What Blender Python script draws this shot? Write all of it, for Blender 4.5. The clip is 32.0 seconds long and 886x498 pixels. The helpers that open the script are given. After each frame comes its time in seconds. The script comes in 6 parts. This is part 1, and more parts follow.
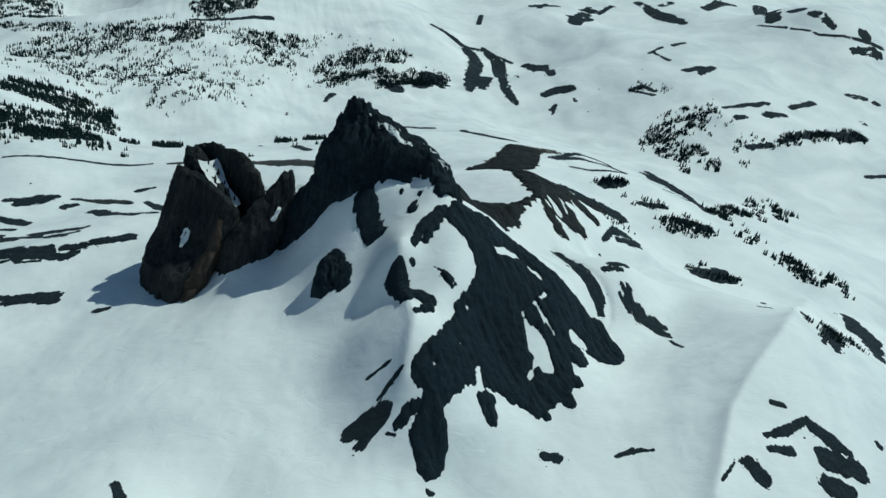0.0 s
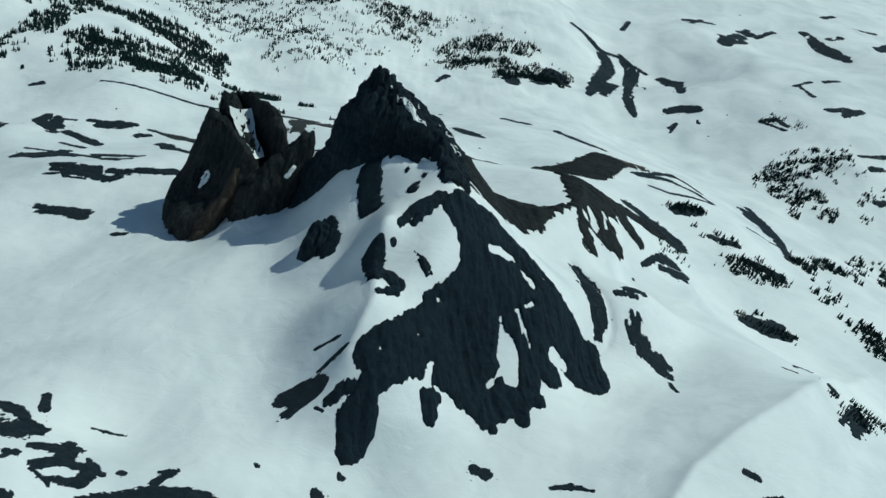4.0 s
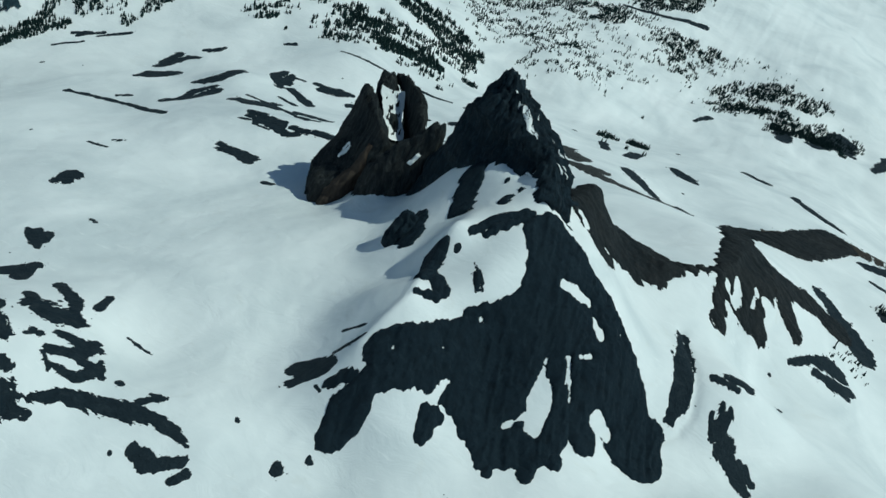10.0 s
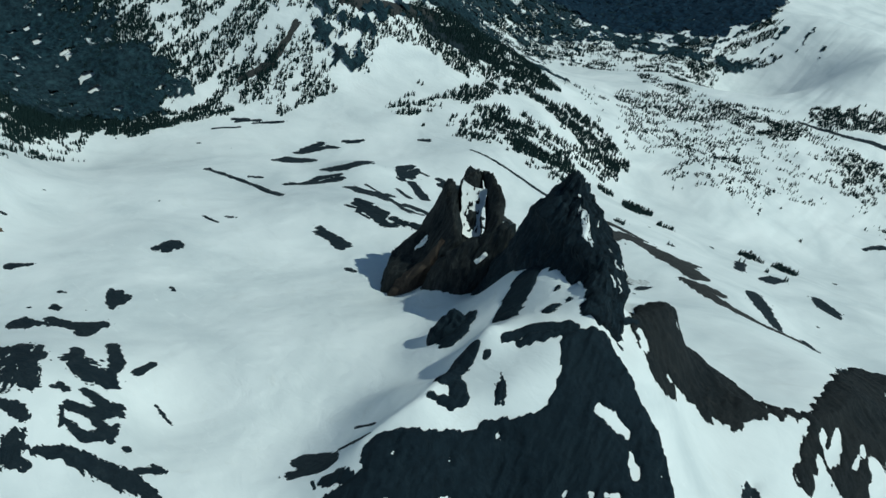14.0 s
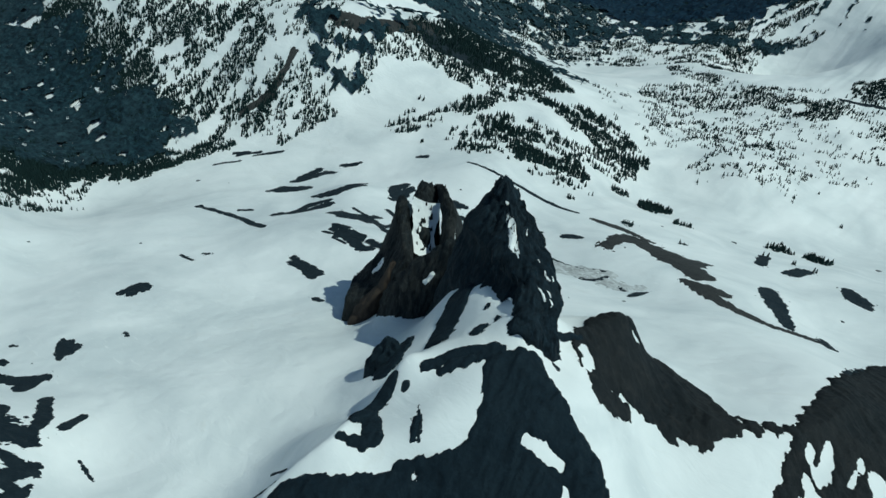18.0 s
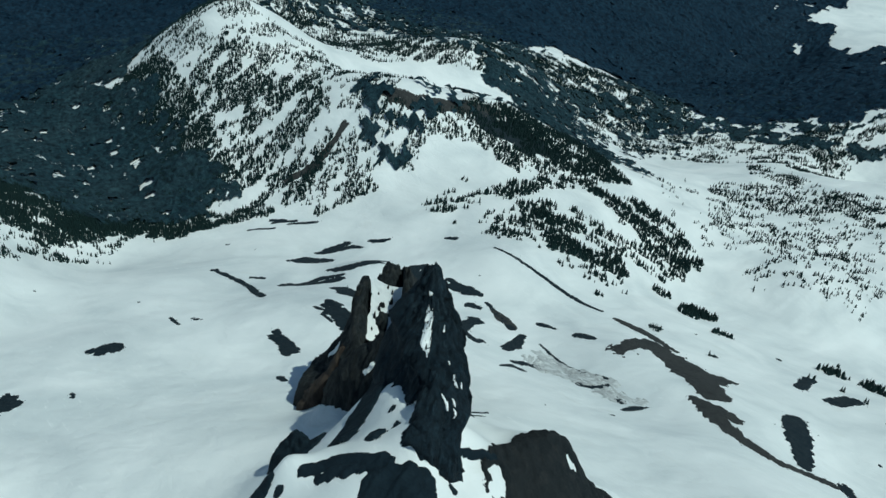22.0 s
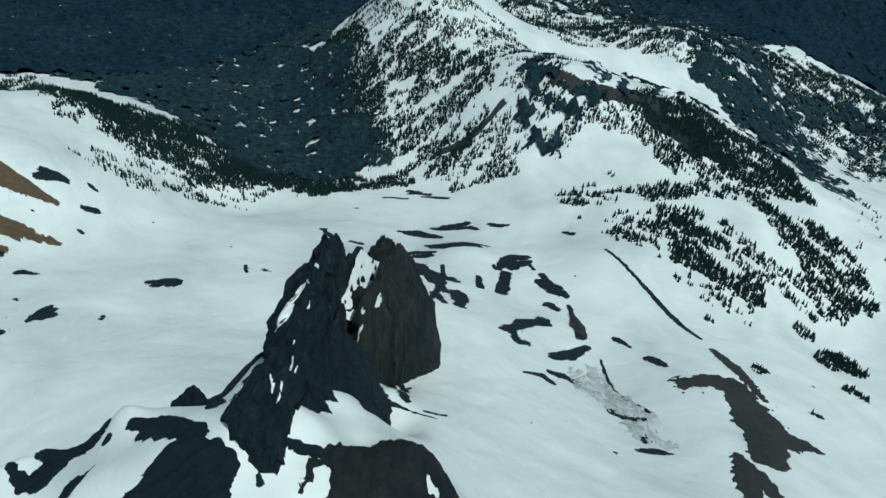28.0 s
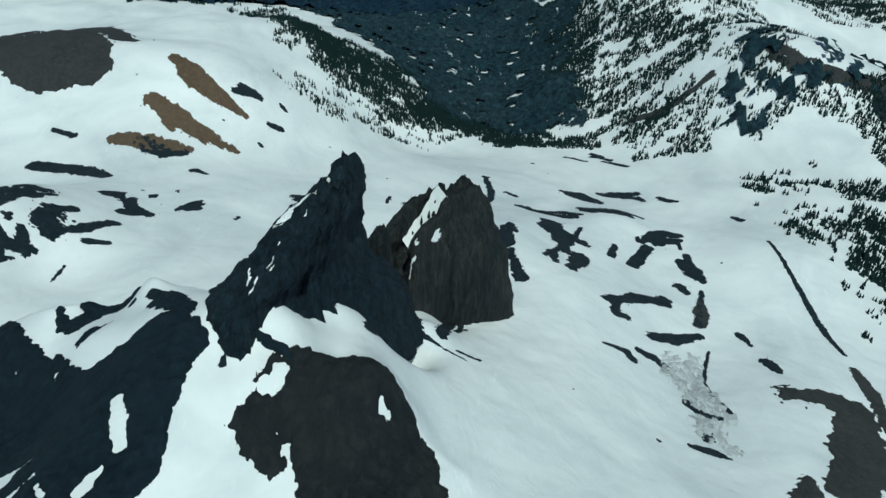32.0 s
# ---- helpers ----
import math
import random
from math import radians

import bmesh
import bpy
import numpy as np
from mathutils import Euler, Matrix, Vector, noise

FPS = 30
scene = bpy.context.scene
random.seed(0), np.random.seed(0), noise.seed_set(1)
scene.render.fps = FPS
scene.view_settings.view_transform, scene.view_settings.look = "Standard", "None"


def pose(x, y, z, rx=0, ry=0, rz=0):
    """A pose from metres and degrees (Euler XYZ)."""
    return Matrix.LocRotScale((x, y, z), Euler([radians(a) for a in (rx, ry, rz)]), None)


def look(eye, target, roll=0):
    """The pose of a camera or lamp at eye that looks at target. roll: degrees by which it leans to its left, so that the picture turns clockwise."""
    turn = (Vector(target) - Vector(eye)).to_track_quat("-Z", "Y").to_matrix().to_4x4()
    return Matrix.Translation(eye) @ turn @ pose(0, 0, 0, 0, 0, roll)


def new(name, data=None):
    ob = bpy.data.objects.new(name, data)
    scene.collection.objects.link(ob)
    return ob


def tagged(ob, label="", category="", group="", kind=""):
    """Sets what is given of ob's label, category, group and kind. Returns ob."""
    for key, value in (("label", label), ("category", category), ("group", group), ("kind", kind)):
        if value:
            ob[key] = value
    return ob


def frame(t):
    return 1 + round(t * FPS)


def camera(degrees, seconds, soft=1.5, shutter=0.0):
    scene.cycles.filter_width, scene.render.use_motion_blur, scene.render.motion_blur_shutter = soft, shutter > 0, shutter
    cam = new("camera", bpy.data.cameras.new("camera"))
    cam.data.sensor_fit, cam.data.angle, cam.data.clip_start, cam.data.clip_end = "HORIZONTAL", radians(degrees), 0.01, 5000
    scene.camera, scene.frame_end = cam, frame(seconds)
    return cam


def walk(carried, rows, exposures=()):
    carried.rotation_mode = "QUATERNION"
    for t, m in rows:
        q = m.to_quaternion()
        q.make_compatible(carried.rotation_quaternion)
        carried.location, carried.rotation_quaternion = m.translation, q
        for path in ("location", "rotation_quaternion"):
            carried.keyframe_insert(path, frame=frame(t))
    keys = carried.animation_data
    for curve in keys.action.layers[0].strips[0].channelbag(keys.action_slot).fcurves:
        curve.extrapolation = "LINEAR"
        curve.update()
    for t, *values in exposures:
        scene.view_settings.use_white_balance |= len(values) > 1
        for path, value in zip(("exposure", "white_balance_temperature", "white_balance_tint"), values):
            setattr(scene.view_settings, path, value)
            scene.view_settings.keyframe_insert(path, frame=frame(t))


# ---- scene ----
# ---------------------------------------------------------------- camera
cam = camera(58.03, 32.0)
walk(cam, [
    (0, pose(-187.57, -681.13, 734.21, 61.276, -10.372, -15.475)),
    (0.5, pose(-170.05, -681.74, 735.03, 61.015, -11.468, -13.256)),
    (1, pose(-152.15, -681.89, 735.63, 60.833, -12.579, -11.076)),
    (1.5, pose(-134.40, -682.16, 736.17, 60.570, -13.485, -9.181)),
    (2, pose(-117.09, -682.32, 736.96, 59.893, -14.278, -7.361)),
    (2.5, pose(-100.69, -681.86, 738.08, 59.043, -14.722, -5.765)),
    (3, pose(-84.54, -680.99, 739.41, 58.347, -14.905, -4.232)),
    (3.5, pose(-68.30, -679.76, 740.87, 58.028, -14.902, -2.701)),
    (5.5, pose(-3.53, -669.81, 748.39, 56.549, -15.221, 4.718)),
    (6, pose(11.98, -665.82, 749.35, 55.837, -15.531, 6.909)),
    (6.5, pose(26.82, -661.51, 750.60, 55.141, -15.837, 9.119)),
    (7, pose(40.99, -656.15, 751.90, 54.462, -16.012, 11.353)),
    (7.5, pose(55.06, -650.04, 753.31, 53.880, -16.135, 13.722)),
    (8, pose(68.59, -643.37, 754.92, 53.356, -16.201, 16.141)),
    (8.5, pose(82.07, -636.43, 756.80, 52.971, -16.138, 18.551)),
    (9, pose(95.54, -628.44, 758.05, 52.658, -16.049, 20.925)),
    (9.5, pose(108.36, -620.12, 759.27, 52.404, -15.955, 23.224)),
    (10, pose(120.90, -611.16, 761.13, 52.273, -15.710, 25.441)),
    (10.5, pose(133.14, -601.80, 762.90, 52.434, -15.330, 27.565)),
    (11, pose(144.82, -591.82, 764.01, 52.902, -14.937, 29.653)),
    (11.5, pose(156.11, -581.68, 764.64, 53.557, -14.490, 31.596)),
    (12, pose(167.11, -571.21, 765.24, 54.331, -14.101, 33.553)),
    (12.5, pose(177.31, -560.39, 766.11, 55.014, -13.738, 35.270)),
    (13, pose(186.53, -548.72, 766.91, 55.460, -13.496, 36.885)),
    (13.5, pose(195.52, -536.97, 767.52, 55.792, -13.177, 38.330)),
    (14, pose(204.41, -524.98, 767.71, 56.032, -12.823, 39.863)),
    (14.5, pose(212.77, -512.51, 767.61, 56.324, -12.430, 41.441)),
    (16.5, pose(246.03, -456.66, 764.72, 57.687, -8.693, 43.637)),
    (17, pose(253.43, -442.06, 763.80, 57.508, -7.598, 42.967)),
    (17.5, pose(260.34, -427.10, 762.68, 57.130, -6.633, 42.248)),
    (18, pose(266.88, -412.40, 761.66, 56.881, -5.915, 41.822)),
    (18.5, pose(273.45, -397.72, 760.13, 57.103, -5.467, 41.939)),
    (19, pose(279.86, -382.19, 758.23, 57.735, -5.267, 42.579)),
    (19.5, pose(286.25, -366.13, 756.61, 58.586, -5.322, 43.703)),
    (20, pose(292.11, -349.86, 754.92, 59.424, -5.538, 44.976)),
    (20.5, pose(297.25, -333.51, 752.95, 60.123, -5.771, 46.322)),
    (21, pose(302.53, -316.64, 751.11, 60.698, -5.993, 47.673)),
    (21.5, pose(308.14, -299.51, 749.26, 61.267, -6.228, 49.103)),
    (22, pose(313.93, -282.41, 747.46, 61.765, -6.542, 50.511)),
    (22.5, pose(319.60, -265.15, 745.53, 62.206, -6.768, 51.777)),
    (23, pose(325.36, -247.82, 743.78, 62.581, -6.977, 53.101)),
    (23.5, pose(330.93, -230.07, 742.19, 63.083, -7.166, 54.513)),
    (24, pose(336.28, -211.95, 740.67, 64.026, -7.377, 56.169)),
    (24.5, pose(341.22, -193.66, 738.95, 65.477, -7.571, 58.140)),
    (26.5, pose(363.87, -121.47, 734.07, 67.157, -6.542, 66.466)),
    (27, pose(368.63, -102.89, 733.67, 64.888, -5.930, 68.047)),
    (27.5, pose(373.11, -84.42, 733.33, 61.163, -5.460, 69.106)),
    (28, pose(377.69, -66.28, 732.80, 59.004, -5.361, 70.407)),
    (28.5, pose(382.33, -48.12, 732.15, 58.295, -4.519, 71.782)),
    (29, pose(387.43, -30.53, 731.10, 57.914, -3.943, 72.780)),
    (29.5, pose(392.43, -12.89, 730.04, 57.577, -3.519, 74.226)),
    (30, pose(396.85, 5.32, 729.45, 57.081, -3.266, 76.692)),
    (30.5, pose(400.00, 23.72, 728.75, 56.428, -3.155, 80.220)),
    (31, pose(403.09, 42.31, 727.62, 55.742, -3.107, 84.267)),
    (31.5, pose(406.79, 60.76, 726.37, 55.245, -3.268, 87.914)),
    (32, pose(410.83, 79.35, 725.84, 55.053, -3.638, 90.624)),
], exposures=[(0, -0.06, 5900, -12), (16, -0.03, 5900, -12), (32, 0.01, 5900, -12)])

# ---------------------------------------------------------------- sky and sun
SUN_TURN, SUN_HEIGHT = 12.0, 60.0
world = bpy.data.worlds.new("sky")
scene.world = world
world.use_nodes = True
sky = world.node_tree.nodes.new("ShaderNodeTexSky")
sky.sky_type, sky.sun_disc = "NISHITA", False
sky.sun_elevation, sky.sun_rotation = radians(SUN_HEIGHT), radians(90 - SUN_TURN)
sky.altitude = 2300
world.node_tree.links.new(sky.outputs[0], world.node_tree.nodes["Background"].inputs[0])
world.node_tree.nodes["Background"].inputs[1].default_value = 0.06
sun = new("sun", bpy.data.lights.new("sun", "SUN"))
sun.data.energy, sun.data.angle, sun.data.color = 2.6, radians(0.5), (1.0, 0.97, 0.92)
towards = Vector((math.cos(radians(SUN_HEIGHT)) * math.cos(radians(SUN_TURN)),
                  math.cos(radians(SUN_HEIGHT)) * math.sin(radians(SUN_TURN)), math.sin(radians(SUN_HEIGHT))))
sun.matrix_world = look(Vector((0, 0, 900)) + towards * 500, (0, 0, 900))


# ---------------------------------------------------------------- materials
class Nodes:
    """A small builder for node materials."""

    def __init__(self, name):
        self.m = bpy.data.materials.new(name)
        self.m.use_nodes = True
        self.t = self.m.node_tree
        self.p = self.t.nodes["Principled BSDF"]

    def add(self, kind, **values):
        n = self.t.nodes.new(kind)
        for key, value in values.items():
            n.inputs[key].default_value = value
        return n

    def link(self, a, b):
        self.t.links.new(a, b)

    def place(self, scale):
        """World coordinates, stretched."""
        g = self.add("ShaderNodeNewGeometry")
        s = self.t.nodes.new("ShaderNodeVectorMath")
        s.operation = "MULTIPLY"
        s.inputs[1].default_value = scale
        self.link(g.outputs["Position"], s.inputs[0])
        return s.outputs[0]

    def noise(self, scale, detail=6.0, rough=0.6, warp=0.0):
        n = self.add("ShaderNodeTexNoise", Scale=1.0, Detail=detail, Roughness=rough, Distortion=warp)
        self.link(self.place(scale), n.inputs["Vector"])
        return n.outputs["Fac"]

    def ramp(self, fac, *stops):
        r = self.t.nodes.new("ShaderNodeValToRGB")
        e = r.color_ramp.elements
        while len(e) < len(stops):
            e.new(0.5)
        for el, (pos, col) in zip(e, stops):
            el.position, el.color = pos, (*col, 1)
        self.link(fac, r.inputs[0])
        return r.outputs[0]

    def mix(self, fac, a, b, mode="MIX"):
        n = self.t.nodes.new("ShaderNodeMix")
        n.data_type, n.blend_type = "RGBA", mode
        for sock, v in ((n.inputs[0], fac), (n.inputs[6], a), (n.inputs[7], b)):
            if isinstance(v, (int, float)):
                sock.default_value = v
            elif isinstance(v, tuple):
                sock.default_value = (*v, 1)
            else:
                self.link(v, sock)
        return n.outputs[2]

    def bump(self, fac, distance, strength=1.0, after=None):
        b = self.add("ShaderNodeBump", Distance=distance, Strength=strength)
        self.link(fac, b.inputs["Height"])
        if after is not None:
            self.link(after, b.inputs["Normal"])
        return b.outputs[0]

    def done(self, colour, rough, normal=None, gloss=0.3):
        if isinstance(colour, tuple):
            self.p.inputs["Base Color"].default_value = (*colour, 1)
        else:
            self.link(colour, self.p.inputs["Base Color"])
        if isinstance(rough, float):
            self.p.inputs["Roughness"].default_value = rough
        else:
            self.link(rough, self.p.inputs["Roughness"])
        self.p.inputs["Specular IOR Level"].default_value = gloss
        if normal is not None:
            self.link(normal, self.p.inputs["Normal"])
        return self.m


def snow_material():
    n = Nodes("old_summer_snow")
    drift = n.noise((0.008, 0.008, 0.02), 5, 0.55, 0.6)
    fine = n.noise((0.12, 0.12, 0.12), 6, 0.6)
    dirt = n.noise((0.02, 0.03, 0.03), 8, 0.65, 1.2)
    base = n.ramp(drift, (0.3, (0.68, 0.71, 0.72)), (0.5, (0.81, 0.83, 0.83)), (0.68, (0.90, 0.91, 0.905)))
    base = n.mix(n.ramp(dirt, (0.60, (0, 0, 0)), (0.78, (0.35, 0.35, 0.35))), base, (0.66, 0.65, 0.60))
    cups = n.noise((0.05, 0.25, 0.1), 6, 0.65, 0.5)
    base = n.mix(n.ramp(cups, (0.60, (0, 0, 0)), (0.70, (0.5, 0.5, 0.5))), base, (0.93, 0.94, 0.935))
    relief = n.bump(n.noise((0.03, 0.05, 0.05), 6, 0.6, 0.8), 2.0, 0.6)
    return n.done(base, 0.62, n.bump(fine, 0.25, 0.35, relief), 0.2)


def rock_material(name, dark, mid, light, speck=0.74, ledge=0.0):
    n = Nodes(name)
    big = n.noise((0.02, 0.02, 0.012), 6, 0.6, 0.5)
    streak = n.noise((0.14, 0.14, 0.025), 8, 0.68, 0.4)
    fine = n.noise((0.9, 0.9, 0.7), 8, 0.7)
    col = n.ramp(streak, (0.25, dark), (0.52, mid), (0.8, light))
    col = n.mix(n.ramp(big, (0.35, (0, 0, 0)), (0.7, (0.7, 0.7, 0.7))), col, n.mix(0.5, mid, light))
    col = n.mix(0.6, col, n.ramp(fine, (0.3, (0.45, 0.45, 0.45)), (0.75, (1.25, 1.2, 1.15))), "MULTIPLY")
    snowy = n.noise((0.16, 0.16, 0.05), 10, 0.72, 0.8)
    col = n.mix(n.ramp(snowy, (speck, (0, 0, 0)), (speck + 0.02, (1, 1, 1))), col, (0.78, 0.8, 0.8))
    if ledge:
        g = n.add("ShaderNodeNewGeometry")
        parts = n.t.nodes.new("ShaderNodeSeparateXYZ")
        n.link(g.outputs["Normal"], parts.inputs[0])
        drift = n.noise((0.22, 0.22, 0.045), 5, 0.6, 0.5)
        lying = n.t.nodes.new("ShaderNodeMath")
        lying.operation = "MULTIPLY_ADD"
        n.link(parts.outputs["Z"], lying.inputs[0])
        lying.inputs[1].default_value = 0.42
        n.link(drift, lying.inputs[2])
        col = n.mix(n.ramp(lying.outputs[0], (ledge, (0, 0, 0)), (ledge + 0.025, (1, 1, 1))), col, (0.78, 0.8, 0.8))
        seam = n.noise((0.30, 0.30, 0.035), 8, 0.72, 1.0)
        col = n.mix(0.75, col, n.ramp(seam, (0.34, (0.35, 0.37, 0.40)), (0.5, (0.9, 0.9, 0.9)), (0.66, (2.1, 2.05, 2.0))), "MULTIPLY")
    relief = n.bump(streak, 2.6, 1.0)
    return n.done(col, 0.88, n.bump(fine, 0.5, 0.8, relief), 0.2)


def needle_material():
    n = Nodes("conifer_needles")
    a = n.noise((0.4, 0.4, 0.3), 4)
    inf = n.add("ShaderNodeNewGeometry")
    col = n.ramp(a, (0.3, (0.005, 0.016, 0.018)), (0.6, (0.010, 0.027, 0.028)), (0.8, (0.021, 0.042, 0.040)))
    col = n.mix(n.ramp(inf.outputs["Random Per Island"], (0.0, (0.0, 0.0, 0.0)), (1.0, (0.6, 0.6, 0.6))), col,
                (0.014, 0.033, 0.030))
    return n.done(col, 0.8, None, 0.2)


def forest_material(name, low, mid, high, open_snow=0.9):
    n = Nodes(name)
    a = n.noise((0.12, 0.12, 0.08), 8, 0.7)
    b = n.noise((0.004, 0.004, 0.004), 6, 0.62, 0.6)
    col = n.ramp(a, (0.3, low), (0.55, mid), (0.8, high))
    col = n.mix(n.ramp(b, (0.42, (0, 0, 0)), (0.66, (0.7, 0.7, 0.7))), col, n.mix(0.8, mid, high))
    # shade between tree crowns and paler tops, multiplied into the colour
    crown_shade = n.noise((0.075, 0.075, 0.03), 4, 0.75, 0.3)
    col = n.mix(0.85, col, n.ramp(crown_shade, (0.36, (0.3, 0.32, 0.36)), (0.52, (0.9, 0.92, 0.95)), (0.68, (1.7, 1.65, 1.55))), "MULTIPLY")
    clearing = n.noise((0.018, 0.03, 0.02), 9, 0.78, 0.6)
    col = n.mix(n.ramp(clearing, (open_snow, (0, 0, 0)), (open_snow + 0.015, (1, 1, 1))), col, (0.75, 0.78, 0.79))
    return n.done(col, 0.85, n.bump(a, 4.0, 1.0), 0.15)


def dirty_material():
    n = Nodes("dirty_melting_snow")
    a = n.noise((0.05, 0.09, 0.05), 8, 0.7, 1.0)
    b = n.noise((0.5, 0.5, 0.5), 6, 0.7)
    col = n.ramp(a, (0.3, (0.26, 0.26, 0.26)), (0.45, (0.48, 0.49, 0.49)), (0.58, (0.72, 0.74, 0.74)))
    col = n.mix(0.4, col, n.ramp(b, (0.35, (0.5, 0.5, 0.5)), (0.7, (1.1, 1.1, 1.1))), "MULTIPLY")
    return n.done(col, 0.7, n.bump(b, 0.4, 0.5), 0.2)


SNOW = snow_material()
DIRTY = dirty_material()
BASALT = rock_material("black_basalt", (0.003, 0.008, 0.013), (0.0062, 0.016, 0.026), (0.020, 0.035, 0.047), 0.80)
BLACK = rock_material("black_lava_cliff", (0.003, 0.008, 0.012), (0.0062, 0.016, 0.026), (0.025, 0.039, 0.049), 0.84, 1.0)
CLIFF = rock_material("brown_black_cliff", (0.004, 0.008, 0.012), (0.0145, 0.0205, 0.0245), (0.062, 0.060, 0.054), 0.83, 1.03)
OUTCROP = rock_material("weathered_dark_rock", (0.005, 0.012, 0.019), (0.012, 0.023, 0.033), (0.036, 0.049, 0.057), 0.84)
GRAVEL = rock_material("grey_scree", (0.022, 0.024, 0.026), (0.043, 0.046, 0.048), (0.080, 0.080, 0.078), 0.80)
OCHRE = rock_material("ochre_scree", (0.07, 0.05, 0.036), (0.13, 0.09, 0.06), (0.20, 0.15, 0.10), 0.80)
EARTH = rock_material("brown_broken_rock", (0.018, 0.016, 0.014), (0.040, 0.034, 0.028), (0.085, 0.070, 0.055), 0.72)
RUST = rock_material("rust_brown_cliff", (0.020, 0.017, 0.015), (0.050, 0.040, 0.033), (0.105, 0.080, 0.062), 0.86)
DARK_GRAVEL = rock_material("dark_ridge_gravel", (0.006, 0.010, 0.013), (0.015, 0.020, 0.024), (0.043, 0.043, 0.042), 0.80)
NEEDLES = needle_material()
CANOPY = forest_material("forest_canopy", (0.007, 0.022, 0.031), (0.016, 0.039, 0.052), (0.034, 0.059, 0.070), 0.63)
# far woods: distance haze is put into the colour as extra blue
HAZED_VALLEY = forest_material("haze_tinted_forest", (0.004, 0.016, 0.032), (0.008, 0.026, 0.048), (0.016, 0.038, 0.062), 0.72)
BARK = Nodes("bark").done((0.06, 0.045, 0.035), 0.9)


# ---------------------------------------------------------------- relief
def grain(x, y, seed):
    """Smooth value noise from -1 to 1, one cell a unit."""
    ix, iy = np.floor(x).astype(np.int64), np.floor(y).astype(np.int64)
    fx, fy = x - ix, y - iy
    fx, fy = fx * fx * (3 - 2 * fx), fy * fy * (3 - 2 * fy)

    def at(i, j):
        h = (i * 374761393 + j * 668265263 + seed * 974634777) & 0xFFFFFFFF
        h = ((h ^ (h >> 13)) * 1274126177) & 0xFFFFFFFF
        h = ((h ^ (h >> 15)) * 2246822519) & 0xFFFFFFFF
        return ((h >> 8) & 0xFFFF) / 32767.5 - 1

    low = at(ix, iy) * (1 - fx) + at(ix + 1, iy) * fx
    high = at(ix, iy + 1) * (1 - fx) + at(ix + 1, iy + 1) * fx
    return low * (1 - fy) + high * fy


def fbm(x, y, seed, octaves=4, gain=0.5):
    total, amp, norm = 0, 1.0, 0
    for k in range(octaves):
        total = total + amp * grain(x, y, seed + 17 * k)
        norm += amp
        x, y = 2.03 * (0.8 * x - 0.6 * y) + 5.3, 2.03 * (0.6 * x + 0.8 * y) - 3.1
        amp *= gain
    return total / norm


def bump(x, y, cx, cy, r, h):
    """A rounded rise of the land, h high and r wide."""
    return h * np.exp(-((x - cx) ** 2 + (y - cy) ** 2) / (2 * r * r))


def crest(x, y, line, h, left, right):
    """A sharp crest along a line, falling off by its own width on either side."""
    best, side = np.full(np.shape(x), 1e9), np.zeros(np.shape(x))
    for (ax, ay), (bx, by) in zip(line[:-1], line[1:]):
        dx, dy = bx - ax, by - ay
        size = float(np.hypot(dx, dy))
        k = np.clip(((x - ax) * dx + (y - ay) * dy) / (size * size), 0, 1)
        d = np.hypot(x - ax - k * dx, y - ay - k * dy) + 1e-6
        s = np.clip((dx * (y - ay) - dy * (x - ax)) / (size * d), -1, 1)
        side = np.where(d < best, s, side)
        best = np.minimum(best, d)
    return h * np.exp(-best / (right + (left - right) * (0.5 + 0.5 * side)))


